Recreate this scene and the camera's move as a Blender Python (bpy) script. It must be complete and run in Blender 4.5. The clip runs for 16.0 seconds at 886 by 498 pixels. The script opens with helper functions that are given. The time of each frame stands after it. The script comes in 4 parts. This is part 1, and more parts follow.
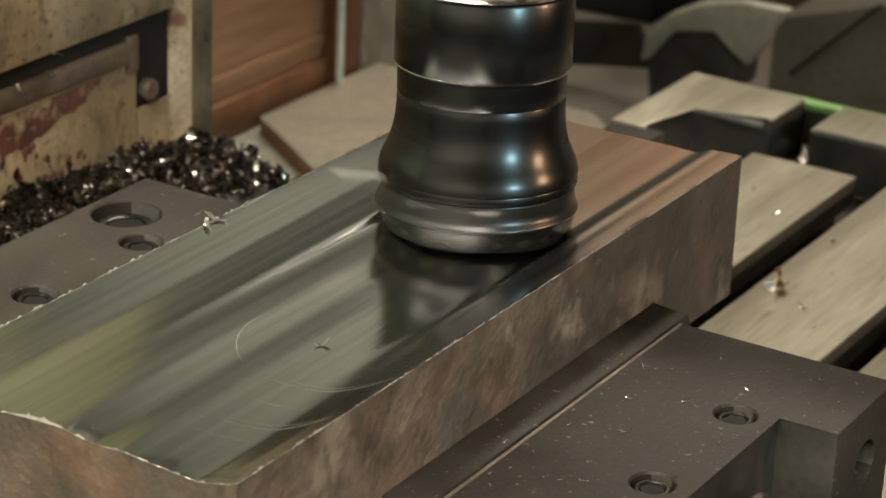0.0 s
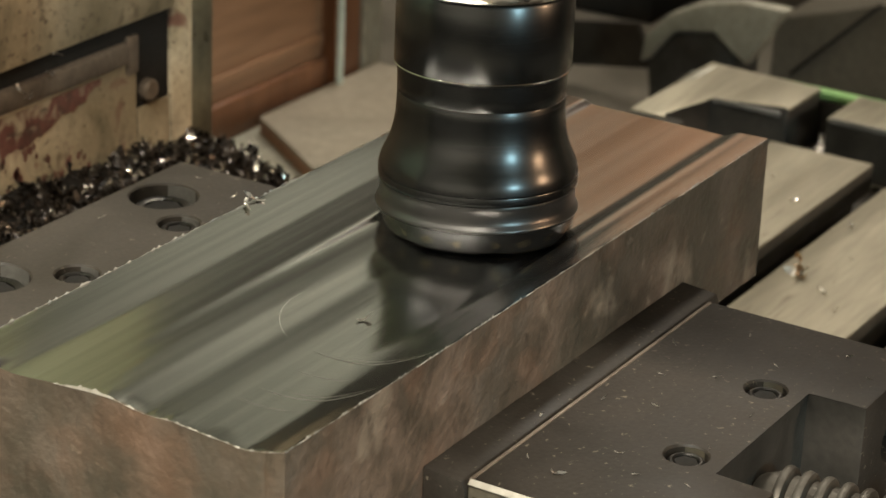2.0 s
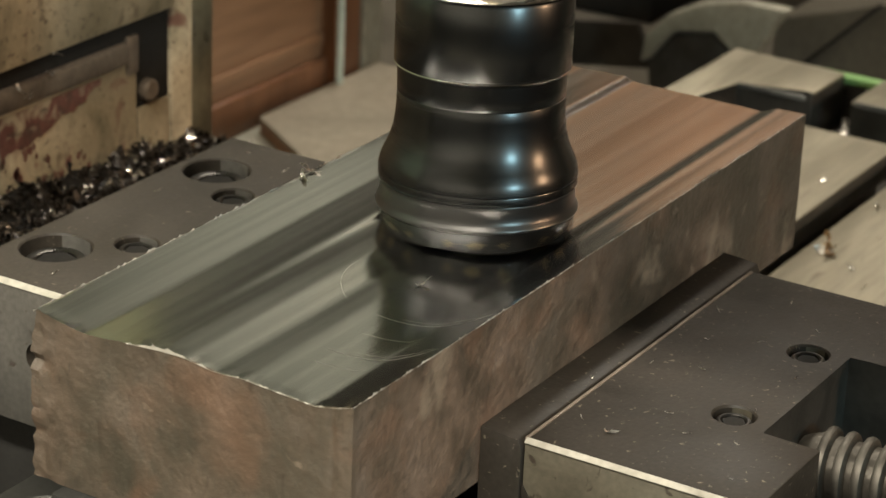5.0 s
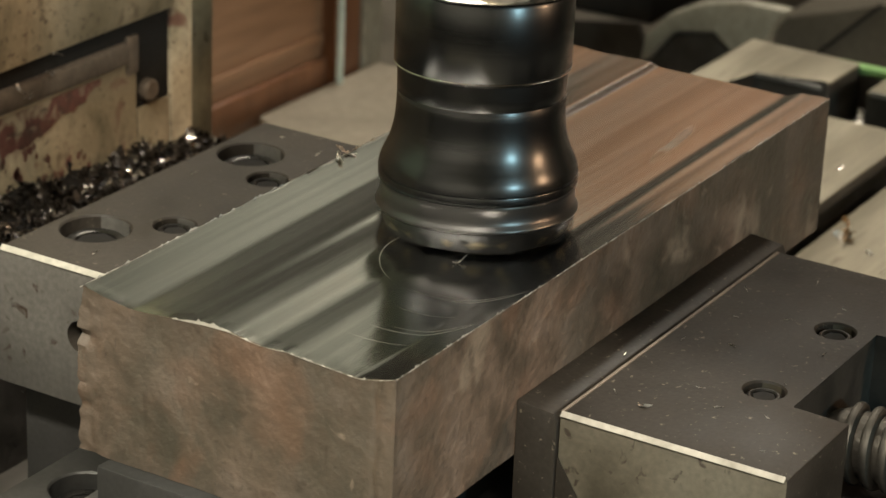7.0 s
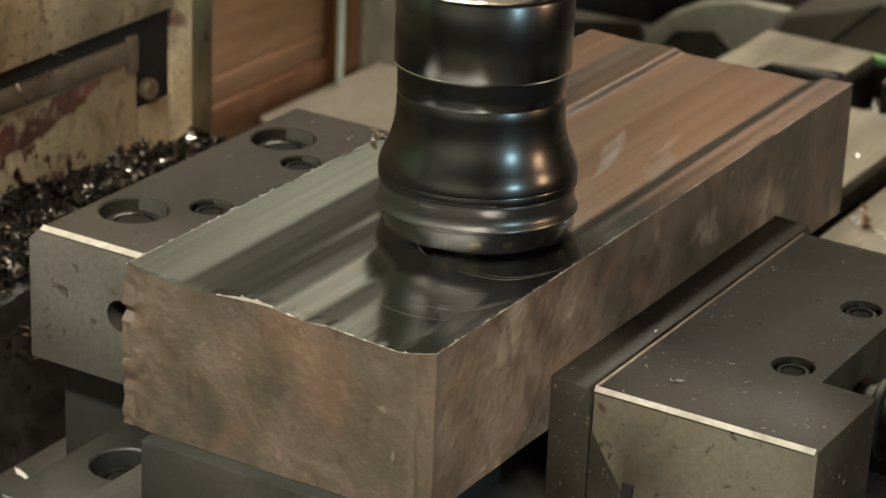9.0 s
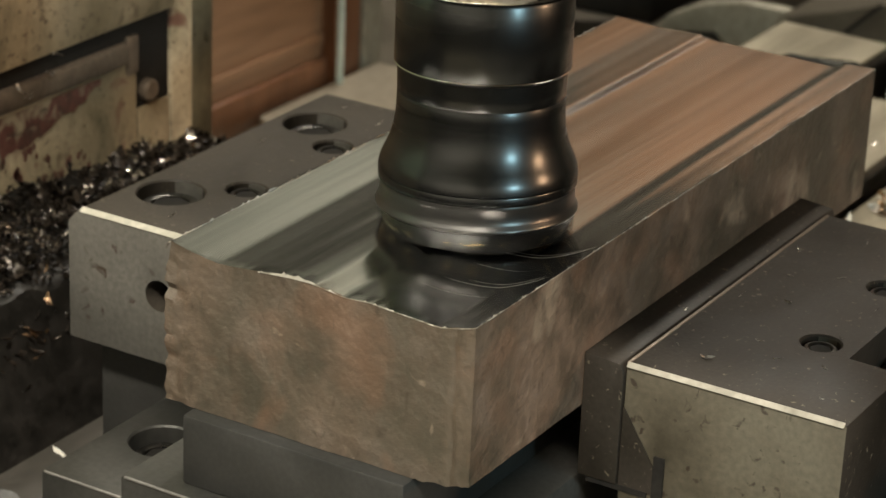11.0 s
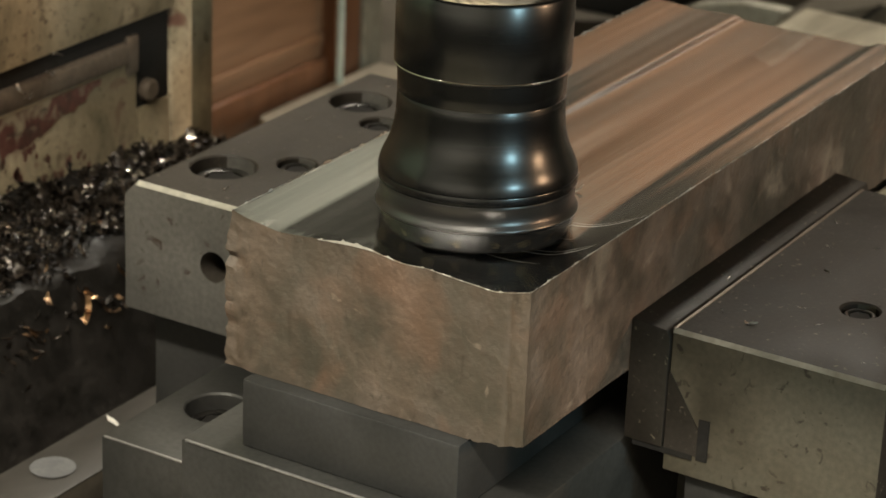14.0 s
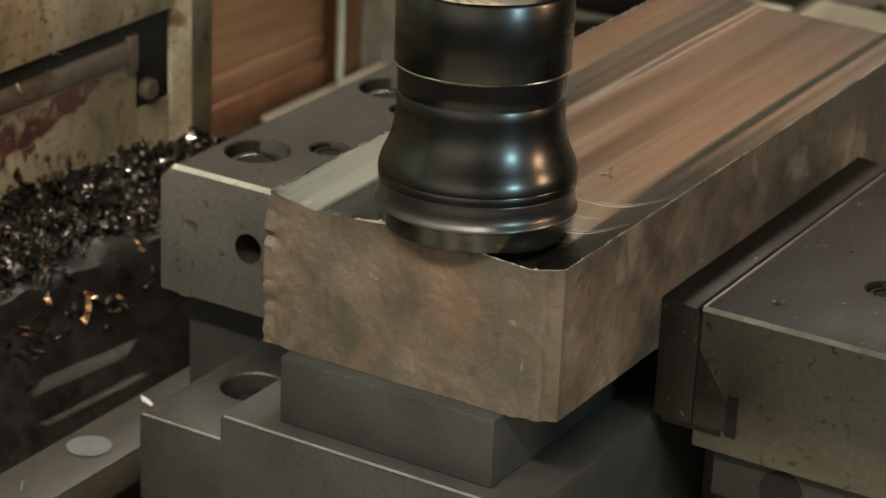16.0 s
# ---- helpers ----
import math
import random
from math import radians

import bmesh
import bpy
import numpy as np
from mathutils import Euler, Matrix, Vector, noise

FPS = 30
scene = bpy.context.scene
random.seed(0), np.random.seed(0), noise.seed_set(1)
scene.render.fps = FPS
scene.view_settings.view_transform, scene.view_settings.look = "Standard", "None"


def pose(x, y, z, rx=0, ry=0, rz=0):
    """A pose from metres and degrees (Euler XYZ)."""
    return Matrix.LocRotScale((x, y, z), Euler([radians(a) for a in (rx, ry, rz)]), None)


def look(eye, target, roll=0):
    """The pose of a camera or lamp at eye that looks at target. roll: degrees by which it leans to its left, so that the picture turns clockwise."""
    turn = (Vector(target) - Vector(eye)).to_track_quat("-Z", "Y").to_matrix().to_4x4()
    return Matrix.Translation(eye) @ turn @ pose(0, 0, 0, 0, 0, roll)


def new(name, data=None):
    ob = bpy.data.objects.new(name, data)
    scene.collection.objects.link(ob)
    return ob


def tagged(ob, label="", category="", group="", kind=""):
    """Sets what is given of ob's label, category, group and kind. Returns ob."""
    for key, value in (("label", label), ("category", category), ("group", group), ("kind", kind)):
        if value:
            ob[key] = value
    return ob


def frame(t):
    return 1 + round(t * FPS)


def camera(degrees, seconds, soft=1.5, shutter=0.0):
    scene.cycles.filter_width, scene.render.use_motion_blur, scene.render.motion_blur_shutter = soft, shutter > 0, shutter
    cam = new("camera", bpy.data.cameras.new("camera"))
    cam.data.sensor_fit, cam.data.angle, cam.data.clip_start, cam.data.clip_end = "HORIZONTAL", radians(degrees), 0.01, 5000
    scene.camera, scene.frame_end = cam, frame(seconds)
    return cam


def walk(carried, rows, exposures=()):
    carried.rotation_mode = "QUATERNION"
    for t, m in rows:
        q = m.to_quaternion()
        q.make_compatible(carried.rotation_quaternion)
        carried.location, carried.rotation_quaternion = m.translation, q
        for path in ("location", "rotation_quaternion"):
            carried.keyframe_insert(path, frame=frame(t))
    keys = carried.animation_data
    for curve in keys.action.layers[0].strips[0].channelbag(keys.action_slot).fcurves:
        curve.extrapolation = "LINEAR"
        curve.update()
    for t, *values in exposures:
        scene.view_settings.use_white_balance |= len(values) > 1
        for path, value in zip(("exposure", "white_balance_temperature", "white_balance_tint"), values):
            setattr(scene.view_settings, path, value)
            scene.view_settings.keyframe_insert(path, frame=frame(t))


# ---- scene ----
# ---------------------------------------------------------------- camera
EYE = Vector((-0.6118, -0.35027, 0.28132))
WAY = Vector((0.79555, 0.46938, -0.38311))
cam = camera(19.49, 16.0, soft=1.5, shutter=0.5)
cam.data.dof.use_dof = True
cam.data.dof.focus_distance = 0.72
cam.data.dof.aperture_fstop = 30.0
stand = look(EYE, EYE + WAY, 2.447)
walk(cam, [(0, stand), (16, stand)], [(0, 0.46), (9, 0.42), (16, 0.40)])

# feed of the machine table along x, metres from its middle place
SPEED = 0.158 / 16.0


def feed(t):
    return SPEED * (t - 8.0)


# ---------------------------------------------------------------- light
world = bpy.data.worlds.new("world")
scene.world = world
world.use_nodes = True
world.node_tree.nodes["Background"].inputs[0].default_value = (0.9, 0.85, 0.75, 1)
world.node_tree.nodes["Background"].inputs[1].default_value = 0.02


def area(name, at, target, sx, sy, watts, colour):
    la = bpy.data.lights.new(name, "AREA")
    la.shape, la.size, la.size_y, la.energy, la.color = "RECTANGLE", sx, sy, watts, colour
    ob = new(name, la)
    ob.matrix_basis = look(at, target)
    return ob


COLD, WARM, TUBE = (0.50, 0.86, 1.0), (1.0, 0.62, 0.36), (1.0, 0.93, 0.80)
area("cold_lamp_light", (-0.45, -1.42, 0.40), (0, 0, 0.02), 0.13, 0.13, 5.2, COLD)
area("warm_lamp_light", (0.50, -1.30, 0.33), (0, 0, 0.02), 0.10, 0.10, 3.6, WARM)
area("tube_light", (-1.25, -0.65, 1.50), (-1.25, -0.65, 0), 0.16, 1.2, 48.0, TUBE)
area("tube_light", (-1.25, 0.60, 1.50), (-1.25, 0.60, 0), 0.16, 1.2, 27.0, TUBE)
area("tube_light", (1.1, 0.35, 1.50), (1.1, 0.35, 0), 1.2, 0.16, 18.0, TUBE)

# ---------------------------------------------------------------- materials


def surface(name, colours, rough=0.5, metal=0.0, scale=60.0, fine=900.0, bump=0.15, stretch=(1, 1, 1),
            spots=None, spot_scale=40.0, spot_at=0.62, spot_soft=0.08, rough_var=0.15, spec=0.5, aniso=0.0, vary=0.0):
    """Two noises mix up to three colours; spots of another colour lie on top; fine grain gives bump."""
    m = bpy.data.materials.new(name)
    m.use_nodes = True
    nt = m.node_tree
    bs = nt.nodes["Principled BSDF"]
    L = nt.links.new
    co = nt.nodes.new("ShaderNodeTexCoord")
    mp = nt.nodes.new("ShaderNodeMapping")
    mp.inputs["Scale"].default_value = stretch
    L(co.outputs["Object"], mp.inputs["Vector"])

    def nz(sc, detail, dist=0.0):
        n = nt.nodes.new("ShaderNodeTexNoise")
        n.inputs["Scale"].default_value, n.inputs["Detail"].default_value = sc, detail
        n.inputs["Distortion"].default_value = dist
        L(mp.outputs[0], n.inputs["Vector"])
        return n
    big, small = nz(scale, 5, 0.3), nz(fine, 3)
    ramp = nt.nodes.new("ShaderNodeValToRGB")
    el = ramp.color_ramp.elements
    n = len(colours)
    for i, c in enumerate(colours):
        pos = 0.32 + 0.36 * i / max(1, n - 1)
        e = el[i] if i < 2 else el.new(pos)
        e.position, e.color = pos, (*c, 1)
    if n == 1:
        el[1].color = el[0].color
    L(big.outputs["Fac"], ramp.inputs[0])
    col = ramp.outputs[0]
    mixf = nt.nodes.new("ShaderNodeMixRGB")
    mixf.blend_type = "OVERLAY"
    mixf.inputs[0].default_value = 0.35
    L(col, mixf.inputs[1])
    L(small.outputs["Fac"], mixf.inputs[2])
    col = mixf.outputs[0]
    rv = big.outputs["Fac"]
    if spots:
        sp = nz(spot_scale, 6, 0.6)
        sr = nt.nodes.new("ShaderNodeMapRange")
        sr.inputs["From Min"].default_value, sr.inputs["From Max"].default_value = spot_at - spot_soft, spot_at + spot_soft
        L(sp.outputs["Fac"], sr.inputs["Value"])
        mx = nt.nodes.new("ShaderNodeMixRGB")
        L(sr.outputs[0], mx.inputs[0])
        L(col, mx.inputs[1])
        mx.inputs[2].default_value = (*spots, 1)
        col = mx.outputs[0]
    if vary:
        oi = nt.nodes.new("ShaderNodeNewGeometry")
        hv = nt.nodes.new("ShaderNodeHueSaturation")
        mr = nt.nodes.new("ShaderNodeMapRange")
        mr.inputs["To Min"].default_value, mr.inputs["To Max"].default_value = 1 - vary, 1 + vary
        L(oi.outputs["Random Per Island"], mr.inputs["Value"])
        L(mr.outputs[0], hv.inputs["Value"])
        L(col, hv.inputs["Color"])
        col = hv.outputs[0]
    L(col, bs.inputs["Base Color"])
    rr = nt.nodes.new("ShaderNodeMapRange")
    rr.inputs["From Min"].default_value, rr.inputs["From Max"].default_value = 0.3, 0.7
    rr.inputs["To Min"].default_value, rr.inputs["To Max"].default_value = max(0.02, rough - rough_var), min(1, rough + rough_var)
    L(rv, rr.inputs["Value"])
    L(rr.outputs[0], bs.inputs["Roughness"])
    bs.inputs["Metallic"].default_value = metal
    bs.inputs["Specular IOR Level"].default_value = spec
    if aniso:
        # tool marks lie across the feed, so gloss spreads along it
        tg = nt.nodes.new("ShaderNodeCombineXYZ")
        tg.inputs[0].default_value = 1.0
        bs.inputs["Anisotropic"].default_value = aniso
        L(tg.outputs[0], bs.inputs["Tangent"])
    if bump:
        bp = nt.nodes.new("ShaderNodeBump")
        bp.inputs["Strength"].default_value, bp.inputs["Distance"].default_value = bump, 0.0006
        L(small.outputs["Fac"], bp.inputs["Height"])
        L(bp.outputs[0], bs.inputs["Normal"])
    return m


def glow(name, colour, power):
    m = bpy.data.materials.new(name)
    m.use_nodes = True
    bs = m.node_tree.nodes["Principled BSDF"]
    bs.inputs["Base Color"].default_value = (*colour, 1)
    bs.inputs["Emission Color"].default_value = (*colour, 1)
    bs.inputs["Emission Strength"].default_value = power
    return m


M_SCALE = surface("mill_scale_steel", [(0.080, 0.060, 0.043), (0.142, 0.099, 0.070), (0.168, 0.122, 0.091)], 0.5, 0.1, 70, 340, 0.9,
                  spots=(0.085, 0.062, 0.045), spot_scale=330, spot_at=0.67, spot_soft=0.06)


def layered(m, layers):
    """Lays stains over a surface: noise scale, threshold, softness, colour, amount, stretch, offset."""
    nt = m.node_tree
    bs = nt.nodes["Principled BSDF"]
    src = bs.inputs["Base Color"].links[0].from_socket
    co = nt.nodes.new("ShaderNodeTexCoord")
    for sc, at, soft, colour, amount, stretch, off in layers:
        mp = nt.nodes.new("ShaderNodeMapping")
        mp.inputs["Scale"].default_value, mp.inputs["Location"].default_value = stretch, (off, off, off)
        nz = nt.nodes.new("ShaderNodeTexNoise")
        nz.inputs["Scale"].default_value, nz.inputs["Detail"].default_value, nz.inputs["Distortion"].default_value = sc, 6, 0.5
        mr = nt.nodes.new("ShaderNodeMapRange")
        mr.inputs["From Min"].default_value, mr.inputs["From Max"].default_value, mr.inputs["To Max"].default_value = at - soft, at + soft, amount
        mx = nt.nodes.new("ShaderNodeMixRGB")
        mx.inputs[2].default_value = (*colour, 1)
        for a, b in ((co.outputs["Object"], mp.inputs["Vector"]), (mp.outputs[0], nz.inputs["Vector"]), (nz.outputs["Fac"], mr.inputs["Value"]), (mr.outputs[0], mx.inputs[0]), (src, mx.inputs[1])):
            nt.links.new(a, b)
        src = mx.outputs[0]
    nt.links.new(src, bs.inputs["Base Color"])


layered(M_SCALE, ((17, 0.52, 0.09, (0.050, 0.047, 0.034), 0.7, (1, 1, 0.45), 0.0), (75, 0.60, 0.06, (0.075, 0.055, 0.038), 0.5, (1, 1, 0.8), 11.0), (38, 0.60, 0.08, (0.18, 0.098, 0.060), 0.4, (1, 1, 1), 3.0),
                  (30, 0.70, 0.05, (0.33, 0.26, 0.19), 0.7, (1, 1, 1), 9.0), (210, 0.68, 0.05, (0.045, 0.032, 0.023), 0.6, (1, 1, 0.5), 5.0), (150, 0.70, 0.04, (0.28, 0.22, 0.165), 0.5, (1, 1, 1), 7.0)))
M_CUT = surface("machined_steel", [(0.40, 0.395, 0.385), (0.52, 0.51, 0.495)], 0.175, 1.0, 60, 420, 0.05, stretch=(0.012, 1, 1), rough_var=0.04, aniso=0.4)
M_JAW = surface("oiled_jaw_steel", [(0.030, 0.025, 0.019), (0.048, 0.040, 0.031)], 0.6, 0.0, 30, 700, 0.12, spec=0.3,
                spots=(0.14, 0.12, 0.09), spot_scale=420, spot_at=0.70, spot_soft=0.03)
M_JAWR = surface("brown_oiled_jaw_steel", [(0.018, 0.015, 0.0115), (0.034, 0.028, 0.022)], 0.55, 0.0, 26, 600, 0.15, spec=0.2,
                 spots=(0.13, 0.11, 0.08), spot_scale=520, spot_at=0.68, spot_soft=0.03)
M_JAWEND = surface("ground_jaw_end", [(0.13, 0.125, 0.11), (0.19, 0.18, 0.16)], 0.45, 0.4, 25, 500, 0.12,
                   spots=(0.07, 0.05, 0.035), spot_scale=150, spot_at=0.68, spot_soft=0.04)
M_PAINT = surface("stained_beige_paint", [(0.042, 0.036, 0.024), (0.076, 0.066, 0.045), (0.090, 0.080, 0.056)], 0.6, 0.0, 35, 500, 0.2,
                  spots=(0.028, 0.019, 0.011), spot_scale=260, spot_at=0.66, spot_soft=0.04)
M_DARKJAW = surface("black_oxide_steel", [(0.022, 0.022, 0.020), (0.036, 0.035, 0.032)], 0.5, 0.2, 30, 600, 0.1)
M_BED = surface("grey_ground_iron", [(0.040, 0.040, 0.036), (0.062, 0.060, 0.054)], 0.45, 0.5, 25, 500, 0.1)
M_WORN = surface("grey_worn_edge", [(0.20, 0.195, 0.18), (0.27, 0.26, 0.24)], 0.45, 0.5, 80, 400, 0.2)
M_LOOSE = surface("loose_bright_chips", [(0.40, 0.37, 0.32), (0.65, 0.61, 0.54)], 0.3, 0.8, 300, 900, 0.0)
# near-white, little metal: the glint of thrown chips is painted in
M_FLY = surface("glint_white_chips", [(0.80, 0.75, 0.64), (0.9, 0.87, 0.78)], 0.3, 0.25, 300, 900, 0.0)
M_SCRATCH = surface("scratched_bright_steel", [(0.60, 0.58, 0.53), (0.68, 0.66, 0.6)], 0.5, 1.0, 60, 300, 0.0)
# pale colour that holds the glint of worn edges and burrs
M_BRIGHT = surface("worn_glint_edge", [(0.40, 0.375, 0.31), (0.55, 0.52, 0.45)], 0.5, 0.3, 80, 400, 0.2)
# darker copy of the worn edge, with the moving jaw's shade in its colour
M_EDGE = surface("shaded_worn_edge", [(0.27, 0.25, 0.205), (0.36, 0.335, 0.28)], 0.42, 0.5, 80, 400, 0.2)
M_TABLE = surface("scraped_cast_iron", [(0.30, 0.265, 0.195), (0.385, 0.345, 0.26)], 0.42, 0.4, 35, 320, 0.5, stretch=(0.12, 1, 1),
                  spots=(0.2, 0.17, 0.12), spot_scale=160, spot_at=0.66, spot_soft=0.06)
M_PATCH = surface("pale_grey_patch", [(0.075, 0.075, 0.075), (0.115, 0.115, 0.11)], 0.6, 0.0, 200, 500, 0.1)
M_RAILT = surface("dark_table_edge", [(0.026, 0.023, 0.018), (0.045, 0.039, 0.031)], 0.6, 0.1, 30, 260, 0.2, stretch=(0.5, 1, 1))
M_FLANK = surface("dark_bar_flank", [(0.075, 0.063, 0.046), (0.11, 0.094, 0.07)], 0.5, 0.2, 40, 300, 0.2)
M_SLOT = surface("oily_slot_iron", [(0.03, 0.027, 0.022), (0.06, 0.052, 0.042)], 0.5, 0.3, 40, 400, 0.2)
M_BOLT = surface("black_bolt_steel", [(0.032, 0.030, 0.027), (0.055, 0.051, 0.046)], 0.36, 0.8, 60, 700, 0.05)
# black that puts the shade of holes and gaps into colour; the cable shares it
M_HOLE = surface("deep_shade_black", [(0.014, 0.013, 0.012), (0.022, 0.020, 0.017)], 0.8, 0.0, 60, 500, 0.0, spec=0.1)
M_THREAD = surface("screw_steel", [(0.055, 0.049, 0.040), (0.095, 0.086, 0.071)], 0.46, 0.8, 60, 500, 0.05)
M_TOOL = surface("blued_tool_steel", [(0.052, 0.052, 0.051), (0.070, 0.070, 0.068)], 0.27, 0.95, 40, 300, 0.02, stretch=(0.1, 0.1, 1), rough_var=0.05)
M_TOOLB = surface("smoky_cutter_steel", [(0.075, 0.073, 0.07), (0.105, 0.101, 0.096)], 0.33, 0.9, 40, 300, 0.02, stretch=(0.1, 0.1, 1), rough_var=0.05)
M_CHROME = surface("polished_spindle_steel", [(0.55, 0.52, 0.47), (0.62, 0.59, 0.54)], 0.16, 1.0, 40, 300, 0.0, rough_var=0.04)
M_CARBIDE = surface("carbide_gold", [(0.45, 0.35, 0.16), (0.5, 0.4, 0.2)], 0.3, 0.9, 60, 400, 0.0)
M_COLUMN = surface("chipped_cream_paint", [(0.22, 0.18, 0.11), (0.37, 0.30, 0.195), (0.45, 0.37, 0.25)], 0.45, 0.0, 22, 330, 0.4,
                   spots=(0.09, 0.06, 0.035), spot_scale=70, spot_at=0.66, spot_soft=0.06)
M_MAROON = surface("worn_maroon_paint", [(0.09, 0.03, 0.024), (0.14, 0.06, 0.045)], 0.45, 0.0, 60, 400, 0.3,
                   spots=(0.33, 0.27, 0.18), spot_scale=70, spot_at=0.60, spot_soft=0.05)
layered(M_COLUMN, ((11, 0.53, 0.12, (0.13, 0.105, 0.06), 0.7, (1, 1, 0.7), 2.0), (330, 0.64, 0.05, (0.06, 0.04, 0.025), 0.7, (1, 1, 1), 1.0),
                   (60, 0.68, 0.04, (0.12, 0.04, 0.03), 0.75, (1, 1, 0.8), 6.0), (36, 0.63, 0.07, (0.06, 0.052, 0.028), 0.75, (1, 1, 0.45), 4.0)))
layered(M_MAROON, ((90, 0.58, 0.05, (0.045, 0.03, 0.022), 0.8, (1, 1, 1), 2.0), (240, 0.62, 0.05, (0.25, 0.2, 0.14), 0.6, (1, 1, 1), 8.0)))
M_GREASE = surface("greasy_dark_paint", [(0.07, 0.062, 0.04), (0.15, 0.13, 0.08)], 0.4, 0.0, 40, 300, 0.3)
M_RAIL = surface("worn_rail_iron", [(0.10, 0.075, 0.055), (0.17, 0.135, 0.10)], 0.45, 0.4, 60, 400, 0.3)
M_WOOD = surface("varnished_wood", [(0.22, 0.118, 0.062), (0.30, 0.17, 0.096), (0.255, 0.14, 0.077)], 0.42, 0.0, 30, 160, 0.1, stretch=(0.12, 1, 1))
M_WOODD = surface("dark_wood", [(0.13, 0.055, 0.025), (0.19, 0.085, 0.04)], 0.45, 0.0, 30, 160, 0.1, stretch=(1, 1, 0.12))
M_BOARD = surface("dusty_board", [(0.21, 0.18, 0.135), (0.28, 0.24, 0.18)], 0.6, 0.0, 14, 160, 0.15)
M_BOARDE = surface("board_edge_wood", [(0.24, 0.13, 0.075), (0.3, 0.17, 0.1)], 0.6, 0.0, 30, 160, 0.15, stretch=(1, 0.2, 1))
M_PIPE = surface("pale_green_tube", [(0.55, 0.62, 0.55), (0.62, 0.68, 0.6)], 0.35, 0.0, 30, 160, 0.0)
M_GREY = surface("grey_green_casting", [(0.24, 0.225, 0.175), (0.35, 0.33, 0.26)], 0.55, 0.1, 25, 200, 0.3)
M_DARK = surface("dark_oily_casting", [(0.085, 0.074, 0.056), (0.15, 0.13, 0.10)], 0.5, 0.1, 12, 200, 0.3)
M_CHEST = surface("black_stained_wood", [(0.02, 0.018, 0.014), (0.04, 0.034, 0.026)], 0.6, 0.0, 8, 100, 0.1)
M_HEX = surface("dark_hex_steel", [(0.045, 0.042, 0.036), (0.085, 0.08, 0.07)], 0.4, 0.4, 30, 300, 0.2)
M_LIME = surface("green_paint", [(0.22, 0.42, 0.14), (0.3, 0.5, 0.2)], 0.45, 0.0, 40, 300, 0.1)
M_CHIP = surface("bright_steel_chips", [(0.34, 0.31, 0.27), (0.62, 0.56, 0.47)], 0.22, 1.0, 200, 900, 0.0, vary=0.7)
M_CHIPB = surface("straw_tinted_chips", [(0.20, 0.115, 0.06), (0.42, 0.27, 0.15)], 0.3, 0.9, 200, 900, 0.0, vary=0.6)
M_CHIPD = surface("oily_dark_chips", [(0.018, 0.015, 0.012), (0.06, 0.046, 0.034)], 0.3, 0.5, 200, 900, 0.1, vary=0.6)
M_MUCK = surface("oily_swarf_muck", [(0.008, 0.0072, 0.006), (0.016, 0.0135, 0.011)], 0.5, 0.0, 120, 500, 0.6, spec=0.25)
M_WALL = surface("workshop_wall_paint", [(0.19, 0.19, 0.155), (0.23, 0.23, 0.185)], 0.7, 0.0, 3, 80, 0.1)
M_WALLW = surface("white_washed_wall", [(0.66, 0.65, 0.60), (0.74, 0.73, 0.68)], 0.7, 0.0, 3, 80, 0.1)
M_FLOOR = surface("oily_concrete", [(0.20, 0.19, 0.165), (0.29, 0.275, 0.24)], 0.6, 0.0, 6, 120, 0.2)
M_WOODR = surface("brown_cupboard_wood", [(0.25, 0.137, 0.075), (0.42, 0.23, 0.13)], 0.5, 0.0, 10, 100, 0.1, stretch=(1, 1, 0.12))
M_COVER = surface("pale_machine_enamel", [(0.62, 0.78, 0.53), (0.69, 0.84, 0.60)], 0.4, 0.0, 12, 120, 0.05)
M_LOCKER = surface("pale_grey_enamel", [(0.44, 0.46, 0.40), (0.52, 0.54, 0.47)], 0.45, 0.0, 6, 80, 0.05)
M_TUBEGLOW = glow("lit_diffuser", (1.0, 0.93, 0.8), 5.0)
M_CEIL = surface("ceiling_paint", [(0.36, 0.35, 0.315), (0.42, 0.405, 0.37)], 0.8, 0.0, 3, 80, 0.1)

# ---------------------------------------------------------------- mesh helpers


def shade(me, angle=35):
    me.polygons.foreach_set("use_smooth", [True] * len(me.polygons))
    me.set_sharp_from_angle(angle=radians(angle))


def mesh_of(bm, name, mats, angle=35):
    bmesh.ops.recalc_face_normals(bm, faces=bm.faces)
    me = bpy.data.meshes.new(name)
    bm.to_mesh(me)
    bm.free()
    for m in (mats if isinstance(mats, (list, tuple)) else [mats]):
        me.materials.append(m)
    shade(me, angle)
    return me


def part(name, bm, material, parent, label="", at=None):
    """Links a bmesh, made in the place's coordinates, as one mesh under a thing or a part."""
    base = parent.matrix_basis if parent.parent is None else parent.parent.matrix_basis @ parent.matrix_basis
    if at is None:
        at = Vector((0, 0, 0))
        for v in bm.verts:
            at += v.co
        at /= max(1, len(bm.verts))
    at = Vector(at)
    bmesh.ops.translate(bm, verts=bm.verts, vec=-at)
    ob = new(name, mesh_of(bm, name, material))
    ob.parent = parent
    ob.matrix_basis = base.inverted() @ Matrix.Translation(at)
    return tagged(ob, label)


def thing(name, at, label, category, group="", kind=""):
    ob = new(name)
    ob.empty_display_size = 0.02
    ob.matrix_basis = Matrix.Translation(at)
    return tagged(ob, label, category, group, kind)


